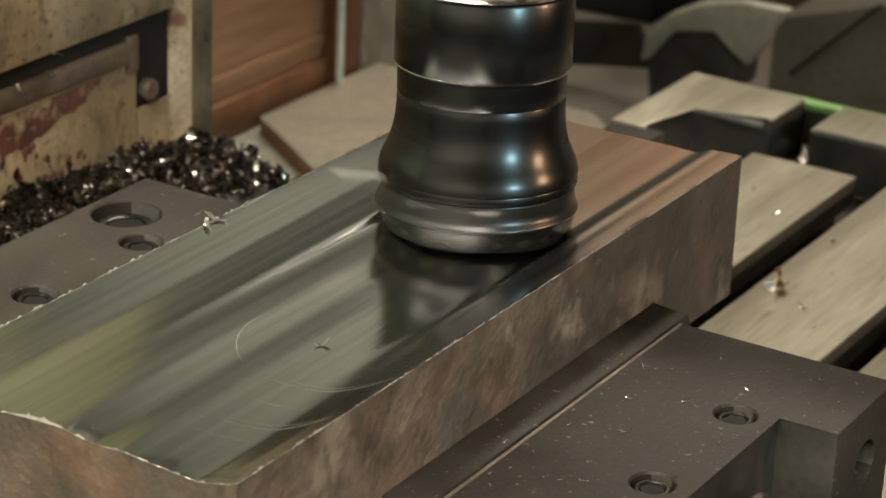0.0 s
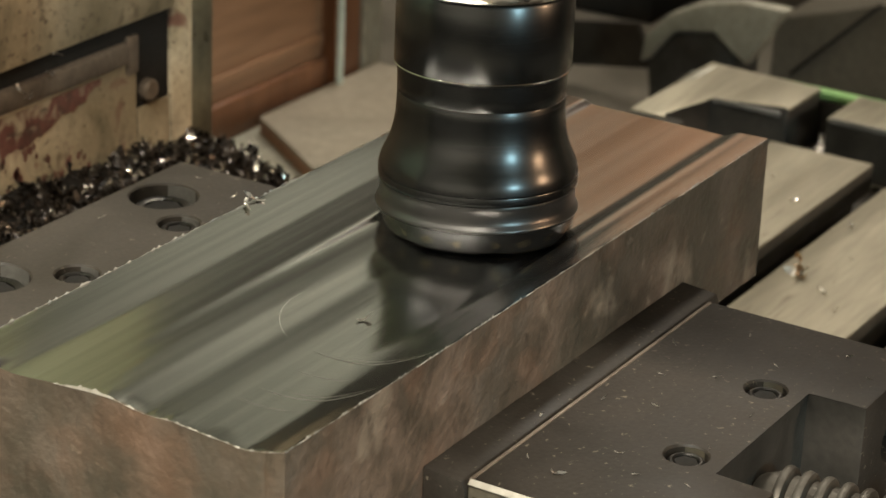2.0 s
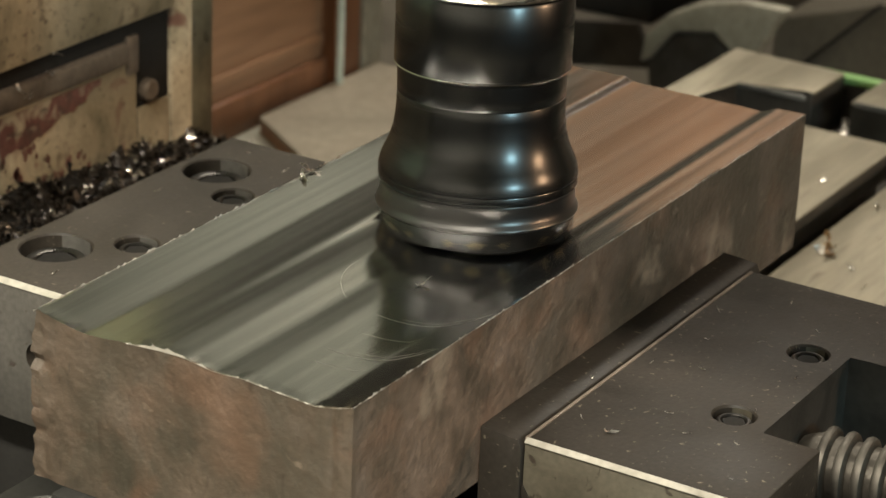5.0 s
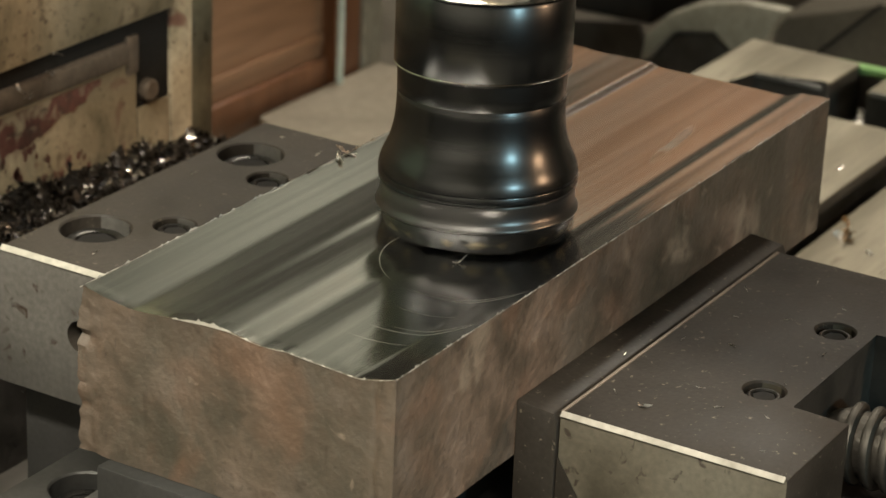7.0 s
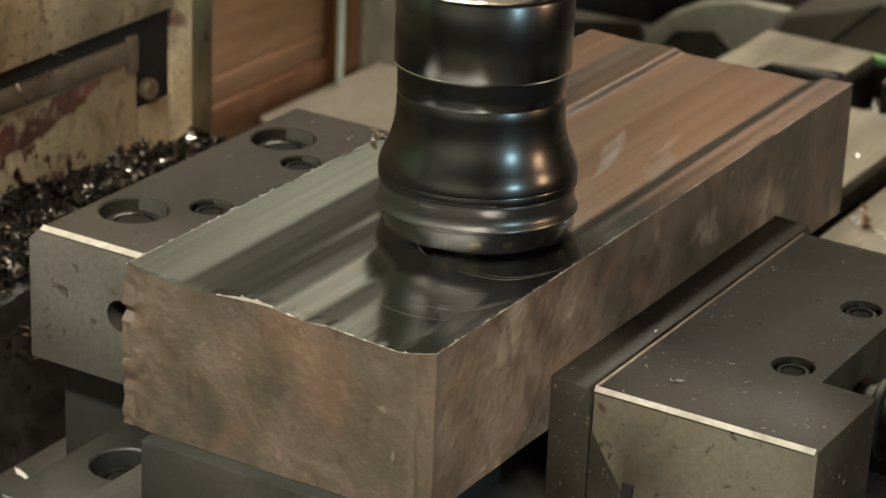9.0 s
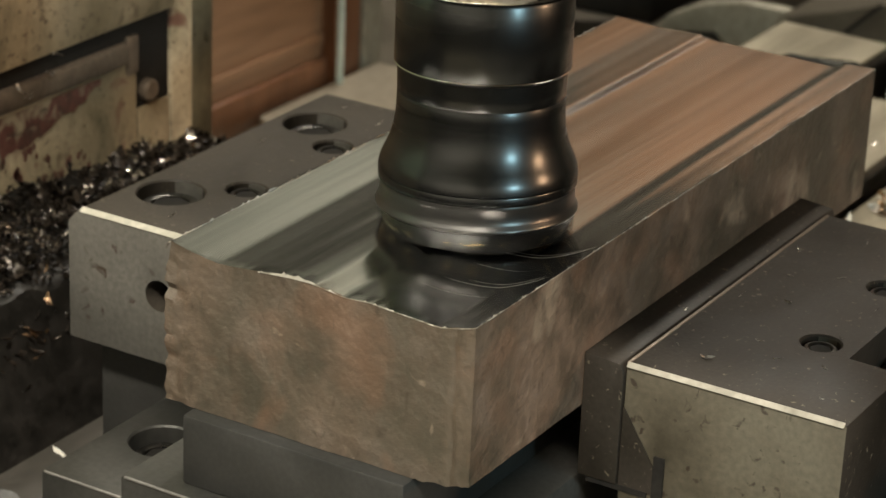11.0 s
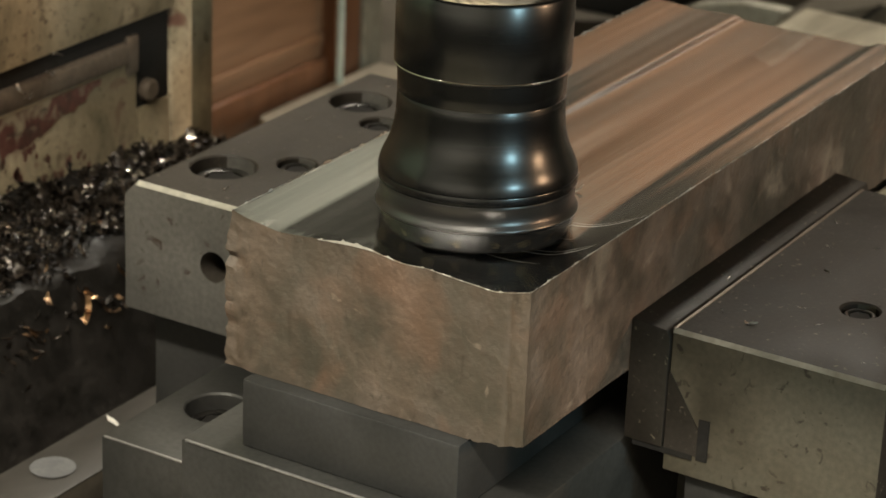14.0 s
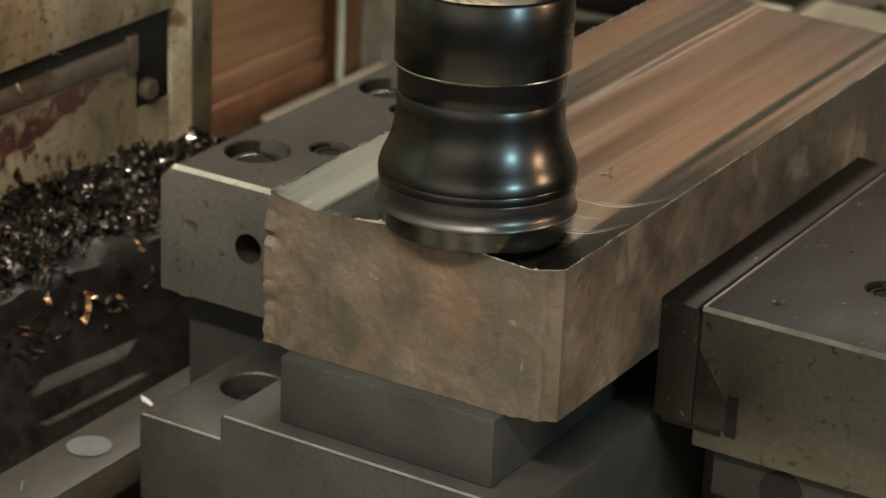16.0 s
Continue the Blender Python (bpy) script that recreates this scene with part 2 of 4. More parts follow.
def solid(name, bm, material, label, category="", group="", kind="", at=None):
    """A thing of one mesh, its origin at its base."""
    if at is None:
        lo = [min(v.co[i] for v in bm.verts) for i in range(3)]
        hi = [max(v.co[i] for v in bm.verts) for i in range(3)]
        at = ((lo[0] + hi[0]) / 2, (lo[1] + hi[1]) / 2, lo[2])
    bmesh.ops.translate(bm, verts=bm.verts, vec=-Vector(at))
    ob = new(name, mesh_of(bm, name, material))
    ob.matrix_basis = Matrix.Translation(at)
    return tagged(ob, label, category, group, kind)


def box(x0, x1, y0, y1, z0, z1, bevel=0.0, seg=2, bm=None):
    own = bm is None
    bm = bm or bmesh.new()
    made = bmesh.ops.create_cube(bm, size=1)["verts"]
    for v in made:
        v.co = Vector((x0 + (v.co.x + 0.5) * (x1 - x0), y0 + (v.co.y + 0.5) * (y1 - y0), z0 + (v.co.z + 0.5) * (z1 - z0)))
    if bevel:
        edges = {e for v in made for e in v.link_edges}
        bmesh.ops.bevel(bm, geom=list(edges), offset=bevel, segments=seg, affect="EDGES", profile=0.5)
    return bm


def prism(points, axis, a, b, bevel=0.0, bm=None):
    """A polygon of 2D points drawn out along an axis from a to b. Points: (y, z) for x, (x, z) for y, (x, y) for z."""
    bm = bm or bmesh.new()

    def at(p, h):
        return {"x": (h, p[0], p[1]), "y": (p[0], h, p[1]), "z": (p[0], p[1], h)}[axis]
    lo = [bm.verts.new(at(p, a)) for p in points]
    hi = [bm.verts.new(at(p, b)) for p in points]
    fs = [bm.faces.new(lo), bm.faces.new(hi)]
    for i in range(len(points)):
        j = (i + 1) % len(points)
        fs.append(bm.faces.new((lo[i], lo[j], hi[j], hi[i])))
    if bevel:
        edges = {e for f in fs for e in f.edges}
        bmesh.ops.bevel(bm, geom=list(edges), offset=bevel, segments=2, affect="EDGES", profile=0.5)
    return bm


def lathe(profile, at=(0, 0, 0), axis="z", n=48, bm=None, closed=False):
    """Turned body of (radius, height) pairs round an axis."""
    bm = bm or bmesh.new()
    rings = []
    for r, h in profile:
        ring = []
        for i in range(n):
            a = 2 * math.pi * i / n
            c, s = r * math.cos(a), r * math.sin(a)
            p = {"z": (c, s, h), "y": (c, h, s), "x": (h, c, s)}[axis]
            ring.append(bm.verts.new(Vector(p) + Vector(at)))
        rings.append(ring)
    for ra, rb in zip(rings, rings[1:]):
        for i in range(n):
            j = (i + 1) % n
            bm.faces.new((ra[i], ra[j], rb[j], rb[i]))
    if not closed:
        for ring, flip in ((rings[0], True), (rings[-1], False)):
            if profile[0 if flip else -1][0] > 1e-5:
                bm.faces.new(ring[::-1] if flip else ring)
    else:
        for i in range(n):
            j = (i + 1) % n
            bm.faces.new((rings[-1][i], rings[-1][j], rings[0][j], rings[0][i]))
    return bm


def subdivided_box(x0, x1, y0, y1, z0, z1, step, top=None):
    """A box of small quads in one skin; top(x, y) bends the upper face."""
    bm = bmesh.new()

    def cuts(a, b, st):
        return np.linspace(a, b, max(2, int(round((b - a) / st)) + 1))
    xs, ys, zs = cuts(x0, x1, step * 1.6), cuts(y0, y1, step * 0.5), cuts(z0, z1, step)
    nx, ny, nz = len(xs), len(ys), len(zs)
    verts = {}

    def v(i, j, k):
        if (i, j, k) not in verts:
            zt = top(xs[i], ys[j]) if top else 0.0
            f = (zs[k] - z0) / (z1 - z0)
            verts[i, j, k] = bm.verts.new((xs[i], ys[j], zs[k] + zt * f ** 3))
        return verts[i, j, k]
    for i in range(nx - 1):
        for j in range(ny - 1):
            for k in (0, nz - 1):
                f = bm.faces.new((v(i, j, k), v(i + 1, j, k), v(i + 1, j + 1, k), v(i, j + 1, k)))
                f.material_index = 0 if k else 1
    for i in range(nx - 1):
        for k in range(nz - 1):
            for j in (0, ny - 1):
                bm.faces.new((v(i, j, k), v(i + 1, j, k), v(i + 1, j, k + 1), v(i, j, k + 1))).material_index = 1
    for j in range(ny - 1):
        for k in range(nz - 1):
            for i in (0, nx - 1):
                bm.faces.new((v(i, j, k), v(i, j + 1, k), v(i, j + 1, k + 1), v(i, j, k + 1))).material_index = 1
    return bm


MOVED = []


def cut(ob, bm):
    """Takes the closed body bm, in the place's coordinates, out of the mesh of ob."""
    bmesh.ops.recalc_face_normals(bm, faces=bm.faces)
    me = bpy.data.meshes.new("tool")
    bm.to_mesh(me)
    bm.free()
    tool = new("tool", me)
    base = ob.matrix_basis if ob.parent is None else ob.parent.matrix_basis @ ob.matrix_basis
    me.transform(base.inverted())
    was = ob.parent, ob.matrix_basis.copy()
    ob.parent, ob.matrix_basis = None, Matrix()
    mod = ob.modifiers.new("hole", "BOOLEAN")
    mod.operation, mod.solver, mod.object = "DIFFERENCE", "EXACT", tool
    bpy.context.view_layer.update()
    done = bpy.data.meshes.new_from_object(ob.evaluated_get(bpy.context.evaluated_depsgraph_get()))
    ob.modifiers.remove(mod)
    old, ob.data = ob.data, done
    bpy.data.objects.remove(tool)
    bpy.data.meshes.remove(old)
    ob.parent, ob.matrix_basis = was
    shade(ob.data)

# ---------------------------------------------------------------- the room
FLOOR, CEIL = -1.05, 1.62
solid("floor", box(-2.6, 3.0, -2.4, 2.2, FLOOR - 0.1, FLOOR), M_FLOOR, "grey oil-stained concrete workshop floor", "floor", kind="structure")
solid("ceiling", box(-2.6, 3.0, -2.4, 2.2, CEIL, CEIL + 0.1), M_CEIL, "off-white painted workshop ceiling", "ceiling", kind="structure")
for nm, b in (("wall_north", (-2.6, 3.0, 2.2, 2.35)), ("wall_south", (-2.6, 3.0, -2.55, -2.4)),
              ("wall_west", (-2.75, -2.6, -2.55, 2.35)), ("wall_east", (3.0, 3.15, -2.55, 2.35))):
    solid(nm, box(*b, FLOOR - 0.1, CEIL + 0.1), M_WALLW if nm in ("wall_west", "wall_south") else M_WALL, "plain painted workshop wall", "wall", kind="structure")

# unseen dark bands, added so the tool steel mirrors a dark lower wall
solid("trim_west", box(-2.5995, -2.585, -2.38, 2.18, FLOOR, 0.12), M_CHEST, "unseen dark lower wall band, added to darken tool reflections", "wall band", kind="structure")
solid("trim_south", box(-2.58, 2.98, -2.3995, -2.385, FLOOR, 0.12), M_CHEST, "unseen dark lower wall band, added to darken tool reflections", "wall band", kind="structure")

# ---------------------------------------------------------------- machine table with T-slots
TOP = -0.1325
table = thing("machine_table", (0.0, 0.03, -0.21), "worn cast-iron milling machine table with T-slots", "machine table")
MOVED.append(table)
flanked = []
for y0, y1 in ((-0.154, -0.102), (-0.086, -0.034), (-0.018, 0.034), (0.050, 0.102), (0.148, 0.174)):
    o = 0.008
    pts = [(y0, TOP), (y1, TOP), (y1, TOP - 0.014), (y1 - o, TOP - 0.014), (y1 - o, TOP - 0.03), (y0 + o, TOP - 0.03), (y0 + o, TOP - 0.014), (y0, TOP - 0.014)]
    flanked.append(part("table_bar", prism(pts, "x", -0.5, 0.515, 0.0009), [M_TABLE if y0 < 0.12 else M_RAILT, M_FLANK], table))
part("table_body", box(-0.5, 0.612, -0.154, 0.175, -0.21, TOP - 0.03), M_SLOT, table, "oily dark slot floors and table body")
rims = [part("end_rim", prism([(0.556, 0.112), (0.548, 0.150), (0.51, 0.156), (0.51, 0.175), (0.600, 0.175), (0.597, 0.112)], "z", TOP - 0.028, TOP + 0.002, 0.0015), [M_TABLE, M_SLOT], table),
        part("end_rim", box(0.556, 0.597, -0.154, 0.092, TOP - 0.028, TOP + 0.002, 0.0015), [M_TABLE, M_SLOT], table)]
# side faces of bars and rims take a darker material than the tops
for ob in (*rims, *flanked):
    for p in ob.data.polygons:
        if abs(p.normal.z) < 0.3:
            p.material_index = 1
part("worn_edge", box(0.5553, 0.5566, -0.150, 0.090, TOP - 0.0003, TOP + 0.0024, 0.0004), M_WORN, table, "bright worn rim edge")
part("worn_edge", box(0.5475, 0.5485, 0.1125, 0.149, TOP - 0.0003, TOP + 0.0024, 0.0004), M_WORN, table, "bright worn rim edge")
part("rim_back", box(0.5975, 0.606, -0.154, 0.16, TOP - 0.028, TOP - 0.0055, 0.001), M_SLOT, table)
part("painted_rim", box(0.598, 0.606, -0.154, 0.152, TOP - 0.005, TOP - 0.001, 0.001), M_LIME, table, "green painted outer rim")

part("paint_patch", lathe([(0.0001, 0.0004), (0.0080, 0.0004), (0.0077, 0.0), (0.0001, 0.0)], (-0.0601, 0.1617, TOP + 0.0002), n=18), M_PATCH, table, "pale grey paint patch")

# ---------------------------------------------------------------- vise
vise = thing("machine_vise", (0.03, 0.03, TOP), "oily steel machine vise clamping a steel block", "vise")
MOVED.append(vise)
ZJ = -0.0315
bed = part("bed", box(-0.110, 0.17, -0.0394, 0.070, TOP, -0.073, 0.0012), M_BED, vise, "grey ground iron vise bed")
part("bed_flange", box(-0.092, 0.15, 0.071, 0.115, TOP, -0.0925, 0.001), M_BED, vise)
part("worn_edge", box(-0.1105, -0.1096, -0.038, 0.068, -0.0735, -0.0728, 0.0002), M_WORN, vise, "bright worn edge")
part("worn_edge", box(-0.0925, -0.0917, 0.073, 0.1135, -0.0930, -0.0923, 0.0002), M_WORN, vise, "bright worn edge")
part("bed_rail", box(0.010, 0.17, -0.058, -0.0398, TOP, -0.080, 0.0012), M_BED, vise)
part("bed_foot", box(-0.020, 0.15, -0.20, -0.0585, TOP, -0.095, 0.0012), M_DARKJAW, vise)


def counterbore(at, r, depth, parent, jaw, turn):
    """A cap screw with a hexagonal socket, sunk in a bevelled hole."""
    x, y, z = at
    cut(jaw, lathe([(r, -depth), (r, -0.0006), (r + 0.0009, 0.0004), (r + 0.0009, 0.004)], at, n=36))
    hr, soc = r * 0.84, r * 0.58
    top = -depth + min(depth * 0.72, 0.0042)
    head = lathe([(hr, -depth + 0.0001), (hr, top - 0.0005), (hr - 0.0006, top), (soc * 1.12, top), (soc, top - 0.0004), (soc * 0.95, top - 0.0015), (0.0001, top - 0.0016)], at, n=36)
    screw = part("cap_screw", head, M_BOLT, parent, "black socket-head cap screw")
    hx = [(x + soc * math.cos(a), y + soc * math.sin(a)) for a in [math.pi / 3 * k + turn for k in range(6)]]
    # black hexagonal plug; the socket's depth shade is in its colour
    part("socket_shade", prism(hx, "z", z + top - 0.0014, z + top - 0.0006), M_HOLE, screw)


flange = bpy.data.objects["bed_flange"]
counterbore((-0.0545, 0.0962, -0.0925), 0.0108, 0.009, vise, flange, 0.2)
# fixed jaw; the worn edge at its end has its glint put into pale colour
fixed = part("fixed_jaw", prism([(0.062, -0.078), (0.1505, -0.078), (0.1505, -0.0365), (0.1455, ZJ), (0.062, ZJ)], "x", -0.0338, 0.110, 0.0006),
             [M_JAW, M_JAWEND], vise, "dark oily fixed jaw with ground grey end")
part("jaw_foot", box(-0.02, 0.10, 0.075, 0.148, TOP, -0.0785), M_DARKJAW, vise)
part("worn_edge", prism([(-0.0345, ZJ - 0.0007), (-0.0327, ZJ + 0.0006), (-0.0327, ZJ - 0.0007)], "y", 0.064, 0.1452), M_BRIGHT, vise, "bright worn edge")
for x in (-0.0044, 0.0805):
    counterbore((x, 0.1308, ZJ), 0.0114, 0.0078, vise, fixed, 0.3 + 9 * x)
for x in (0.013, 0.0645):
    counterbore((x, 0.1125, ZJ), 0.0069, 0.0055, vise, fixed, 0.1 + 7 * x)
cut(fixed, lathe([(0.0054, -0.004), (0.0054, 0.03)], (-0.0335, 0.1135, -0.0542), "x", 28))

# moving jaw with a screw pocket at its back
movable = part("movable_jaw", prism([(-0.0333, -0.0545), (0.1105, -0.0545), (0.1105, -0.1230), (0.0692, -0.1230), (0.0692, -0.1052), (0.0080, -0.1052), (0.0080, -0.1230), (-0.0333, -0.1230)],
               "z", -0.078, ZJ, 0.0005), [M_JAWR, M_PAINT], vise, "dark oily moving jaw with beige end")
part("jaw_base", box(-0.0295, 0.11, -0.150, -0.0605, -0.0945, -0.0783, 0.0008), M_DARKJAW, vise, "dark grey base under the moving jaw")
# no bore is cut: a black disc carries the hole's shade
part("hole_shade_disc", lathe([(0.0001, -0.0299), (0.0072, -0.0299), (0.0072, -0.0290), (0.0001, -0.0290)], (0, -0.0842, -0.0871), "x", 24), M_HOLE, vise)
# pocket floor in hole black, its shade given as colour
part("jaw_pocket_floor", box(0.0085, 0.0687, -0.1225, -0.1057, -0.078, -0.070), M_HOLE, vise)
part("jaw_plate", prism([(-0.0412, ZJ + 0.0008), (-0.0530, ZJ - 0.0002), (-0.0542, ZJ - 0.003), (-0.0542, -0.0705), (-0.0412, -0.0705)], "x", -0.0345, 0.118, 0.0006), [M_JAWR, M_DARKJAW], vise, "black steel jaw plate")
part("jaw_tongue", prism([(-0.0546, -0.045), (-0.066, -0.0625), (-0.066, -0.0705), (-0.0546, -0.0705)], "x", -0.0338, -0.020), M_JAWR, vise)
# black strips on the end face, painted as the shade in the gaps
part("gap_shade_strip", box(-0.0339, -0.0330, -0.0690, -0.0655, -0.0715, -0.058), M_HOLE, vise)
part("gap_shade_strip", box(-0.0339, -0.0330, -0.0640, -0.0440, -0.0722, -0.0703), M_HOLE, vise)
# worn edge dimmed by colour for the shadow on this jaw
part("worn_edge", prism([(-0.0340, ZJ - 0.0007), (-0.0326, ZJ + 0.0005), (-0.0326, ZJ - 0.0007)], "y", -0.1222, -0.0548), M_EDGE, vise, "bright worn edge")
part("worn_edge", box(-0.0325, 0.110, -0.0553, -0.0541, ZJ - 0.001, ZJ + 0.0003, 0.0003), M_RAIL, vise, "brown worn edge")
for x in (0.0138, 0.0640):
    counterbore((x, -0.0945, ZJ), 0.0060, 0.005, vise, movable, 0.5 + 5 * x)
cut(movable, lathe([(0.0072, -0.01), (0.0072, 0.012)], (0.092, -0.1231, -0.050), "y", 28))

# main screw: a helical thread along y
bm = bmesh.new()
turns, seg, R0, R1, pitch = 11, 22, 0.0098, 0.0122, 0.0058
prev = None
for i in range(turns * seg + 1):
    a = 2 * math.pi * i / seg
    y = -0.109 - pitch * i / seg
    row = []
    for dy, r in ((0.0, R0), (0.0012, R0), (0.0020, R1 - 0.0003), (0.0027, R1), (0.0036, R1), (0.0043, R1 - 0.0003), (0.0051, R0)):
        row.append(bm.verts.new((0.0385 + r * math.cos(a), y - dy, -0.0525 + r * math.sin(a))))
    if prev:
        for p, q, s, u in zip(prev, prev[1:], row[1:], row):
            bm.faces.new((p, q, s, u))
    prev = row
part("vise_screw", bm, M_THREAD, vise, "greased steel screw with a coarse thread")
part("screw_nose", lathe([(0.0001, -0.1055), (0.0075, -0.1055), (0.0085, -0.107), (0.0098, -0.1105), (0.0098, -0.178), (0.0001, -0.178)], (0.0385, 0, -0.0525), "y", 28), M_THREAD, vise)
part("screw_bracket", box(0.012, 0.065, -0.20, -0.176, -0.0955, -0.040, 0.002), M_DARKJAW, vise)

# end faces of the jaws in another finish; the screw pocket's shade is put into dark walls
movable.data.materials.append(M_SLOT)
for ob in (fixed, movable):
    for p in ob.data.polygons:
        if p.normal.x < -0.9:
            p.material_index = 1
for p in movable.data.polygons:
    c = movable.matrix_basis @ p.center + vise.matrix_basis.translation
    if c.y < -0.104 and 0.0075 < c.x < 0.0697 and abs(p.normal.z) < 0.3 and (abs(p.normal.x) > 0.9 or c.y > -0.1065):
        p.material_index = 2

# ---------------------------------------------------------------- parallel under the block, and the block
parallel = solid("parallel_block", box(-0.1035, 0.15, -0.0235, 0.052, -0.0729, -0.0507, 0.0008), M_DARKJAW, "dark steel parallel block lying on the vise bed", "parallel block")
MOVED.append(parallel)


def smooth(a, b, s):
    t = min(1, max(0, (s - a) / (b - a)))
    return t * t * (3 - 2 * t)


# height across the block in millimetres: dished passes, before and behind the cutter
BEFORE = ((61, -0.7), (43, -2.8), (18, -0.85), (11, -0.7), (1, -2.0), (-8, -1.6), (-30, -2.85), (-36, -1.6), (-42, 0.1))
BEHIND = ((61, -1.0), (44, -1.8), (26, -1.1), (23.8, -2.3), (20, -2.5), (-3, -2.45), (-25.5, -2.65), (-28, -1.9), (-29.3, -0.8), (-31, -0.45), (-34, -0.55), (-35, -0.35), (-42, -0.2))


def channel(x, y):
    """Height of the milled upper face."""
    done = smooth(-0.0985, 0.1300, x)

    def across(rows):
        ys, zs = [r[0] for r in rows[::-1]], [r[1] for r in rows[::-1]]
        return sum(float(np.interp(y * 1000 + d, ys, zs)) for d in (-1.0, -0.5, 0.0, 0.5, 1.0)) / 5000
    return across(BEFORE) * (1 - done) + across(BEHIND) * done


bm = subdivided_box(-0.0985, 0.1745, -0.0412, 0.0605, -0.0505, 0.0, 0.0013, channel)
for v in bm.verts:
    c = v.co.copy()
    near = max(0.0, 1 - (c.x + 0.0985) / 0.003)
    far = max(0.0, 1 - (0.1745 - c.x) / 0.003)
    side = 1.0 if (abs(c.y + 0.0412) < 1e-4 or abs(c.y - 0.0605) < 1e-4) else 0.0
    topf = 1.0 if c.z > channel(c.x, c.y) - 0.0002 else 0.0
    n1 = noise.noise(c * 60) + 0.5 * noise.noise(c * 190) + 0.2 * noise.noise(c * 480)
    v.co.x += (near + far) * n1 * 0.00045
    v.co.y += side * n1 * 0.00025
    # broken corner of the sawn end
    corner = near * max(0.0, 1 - (0.0605 - c.y) / 0.008)
    v.co.x += corner * (0.0004 + 0.0024 * max(0, noise.noise(Vector((c.y * 130, c.z * 230, 3.0)))) + 0.0012 * max(0, noise.noise(Vector((c.y * 300, c.z * 420, 1.0)))))
    # torn lip that bulges out beside the sawn end
    if near and c.y > 0.0604:
        v.co.y += near * (0.0018 + 0.0005 * noise.noise(Vector((c.z * 420, 0, 8.0)))) * smooth(-0.002, -0.011, c.z)
    # ragged burr along the upper edges
    if topf and (near or side):
        v.co.z += 0.00015 * noise.noise(Vector((c.x * 330, c.y * 330, 1.0))) + 0.0002 * noise.noise(Vector((c.x * 90, c.y * 90, 5.0)))
    # wavy sawn upper edge and a shallow groove beside the corner
    if near and topf:
        v.co.z += near * 0.0005 * noise.noise(Vector((c.y * 75, 7.0, 0.0)))
    v.co.x += near * 0.0005 * math.exp(-((c.y + 0.0352 + 0.0006 * noise.noise(Vector((c.z * 90, 0, 0)))) / 0.0009) ** 2)
    # rolled lower corner along the side, broken at the sawn end
    low = max(0.0, 1 - (c.z + 0.0505) / 0.006)
    v.co.z += low * 0.0026 * smooth(-0.0345, -0.0412, c.y)
    if near and c.z < -0.044 and c.y < -0.024:
        v.co.z += low * 0.0022 * max(0, noise.noise(Vector((c.y * 210, 2.0, 0.0))) + 0.3)
block = solid("steel_block", bm, [M_CUT, M_SCALE], "rusty scaled steel block with a bright milled top", "workpiece")
MOVED.append(block)

# ---------------------------------------------------------------- spindle and cutter
LEAN = Matrix.Rotation(radians(3.0), 4, Vector((-0.508, 0.861, 0.0)))   # the head is nodded a little off upright
cutter = thing("face_mill", (0, 0, 0), "dark round-shouldered face mill in its holder", "milling cutter")
mm = 0.001


def turned(name, rows, material, label="", n=96):
    return part(name, lathe([(r * mm, h * mm) for r, h in rows], n=n), material, cutter, label, at=(0, 0, rows[0][1] * mm))


turned("cutter_rim", [(20, -2.6), (25.9, -2.5), (26.9, -2.0), (28.0, 0.4), (28.9, 3.0), (29.3, 4.0), (29.2, 4.1)], M_TOOL, "dark tapered cutting rim")
turned("cutter_body", [(29.2, 4.1), (29.6, 4.3), (29.85, 4.9), (29.65, 5.5), (29.1, 6.2), (28.75, 7.4), (28.65, 9.0), (28.8, 10.8), (29.0, 11.6), (28.9, 11.9)], M_TOOLB, "worn grey cutter body")
turned("clamp_ring", [(28.9, 12.0), (29.2, 12.3), (29.3, 14.5), (29.15, 14.8)], M_TOOL, "blackened clamping ring")
turned("shoulder", [(29.15, 14.9), (29.35, 15.1), (29.2, 16.8), (28.6, 18.8), (27.6, 21.0), (26.4, 23.6), (25.4, 27.0), (24.8, 31.0), (24.55, 35.0), (24.5, 38.3), (24.4, 38.5)], M_TOOL, "blackened flared shoulder")
turned("neck", [(24.4, 38.5), (24.5, 38.7), (24.6, 42.0), (24.7, 45.8), (24.5, 46.0)], M_TOOL)
turned("bright_ring", [(24.5, 46.0), (25.4, 46.6), (25.7, 47.0), (25.5, 47.2)], M_CHROME, "bright polished ring")
turned("collar", [(25.5, 47.1), (25.7, 47.4), (25.7, 68.6), (25.3, 69.5), (24.8, 69.7)], M_TOOL, "blackened steel collar")
for i in range(6):
    a = 2 * math.pi * i / 6
    q = Matrix.Rotation(a, 4, "Z")
    bmi = lathe([(0.0001, -0.0016), (0.0046, -0.0016), (0.0050, -0.0008), (0.0050, 0.0012), (0.0046, 0.0016), (0.0001, 0.0016)], (0, 0, 0), "y", 20)
    bmesh.ops.transform(bmi, verts=bmi.verts, matrix=q @ Matrix.Translation((0.0236, 0, 0.0022)))
    part("insert", bmi, M_CARBIDE, cutter, "round carbide insert")
    # uncut chip pocket: a black box gives its shade as colour
    bmi = box(0.018, 0.0284, 0.002, 0.0075, -0.0022, 0.0045, 0.0006)
    bmesh.ops.transform(bmi, verts=bmi.verts, matrix=q)
    part("pocket_shade", bmi, M_HOLE, cutter)
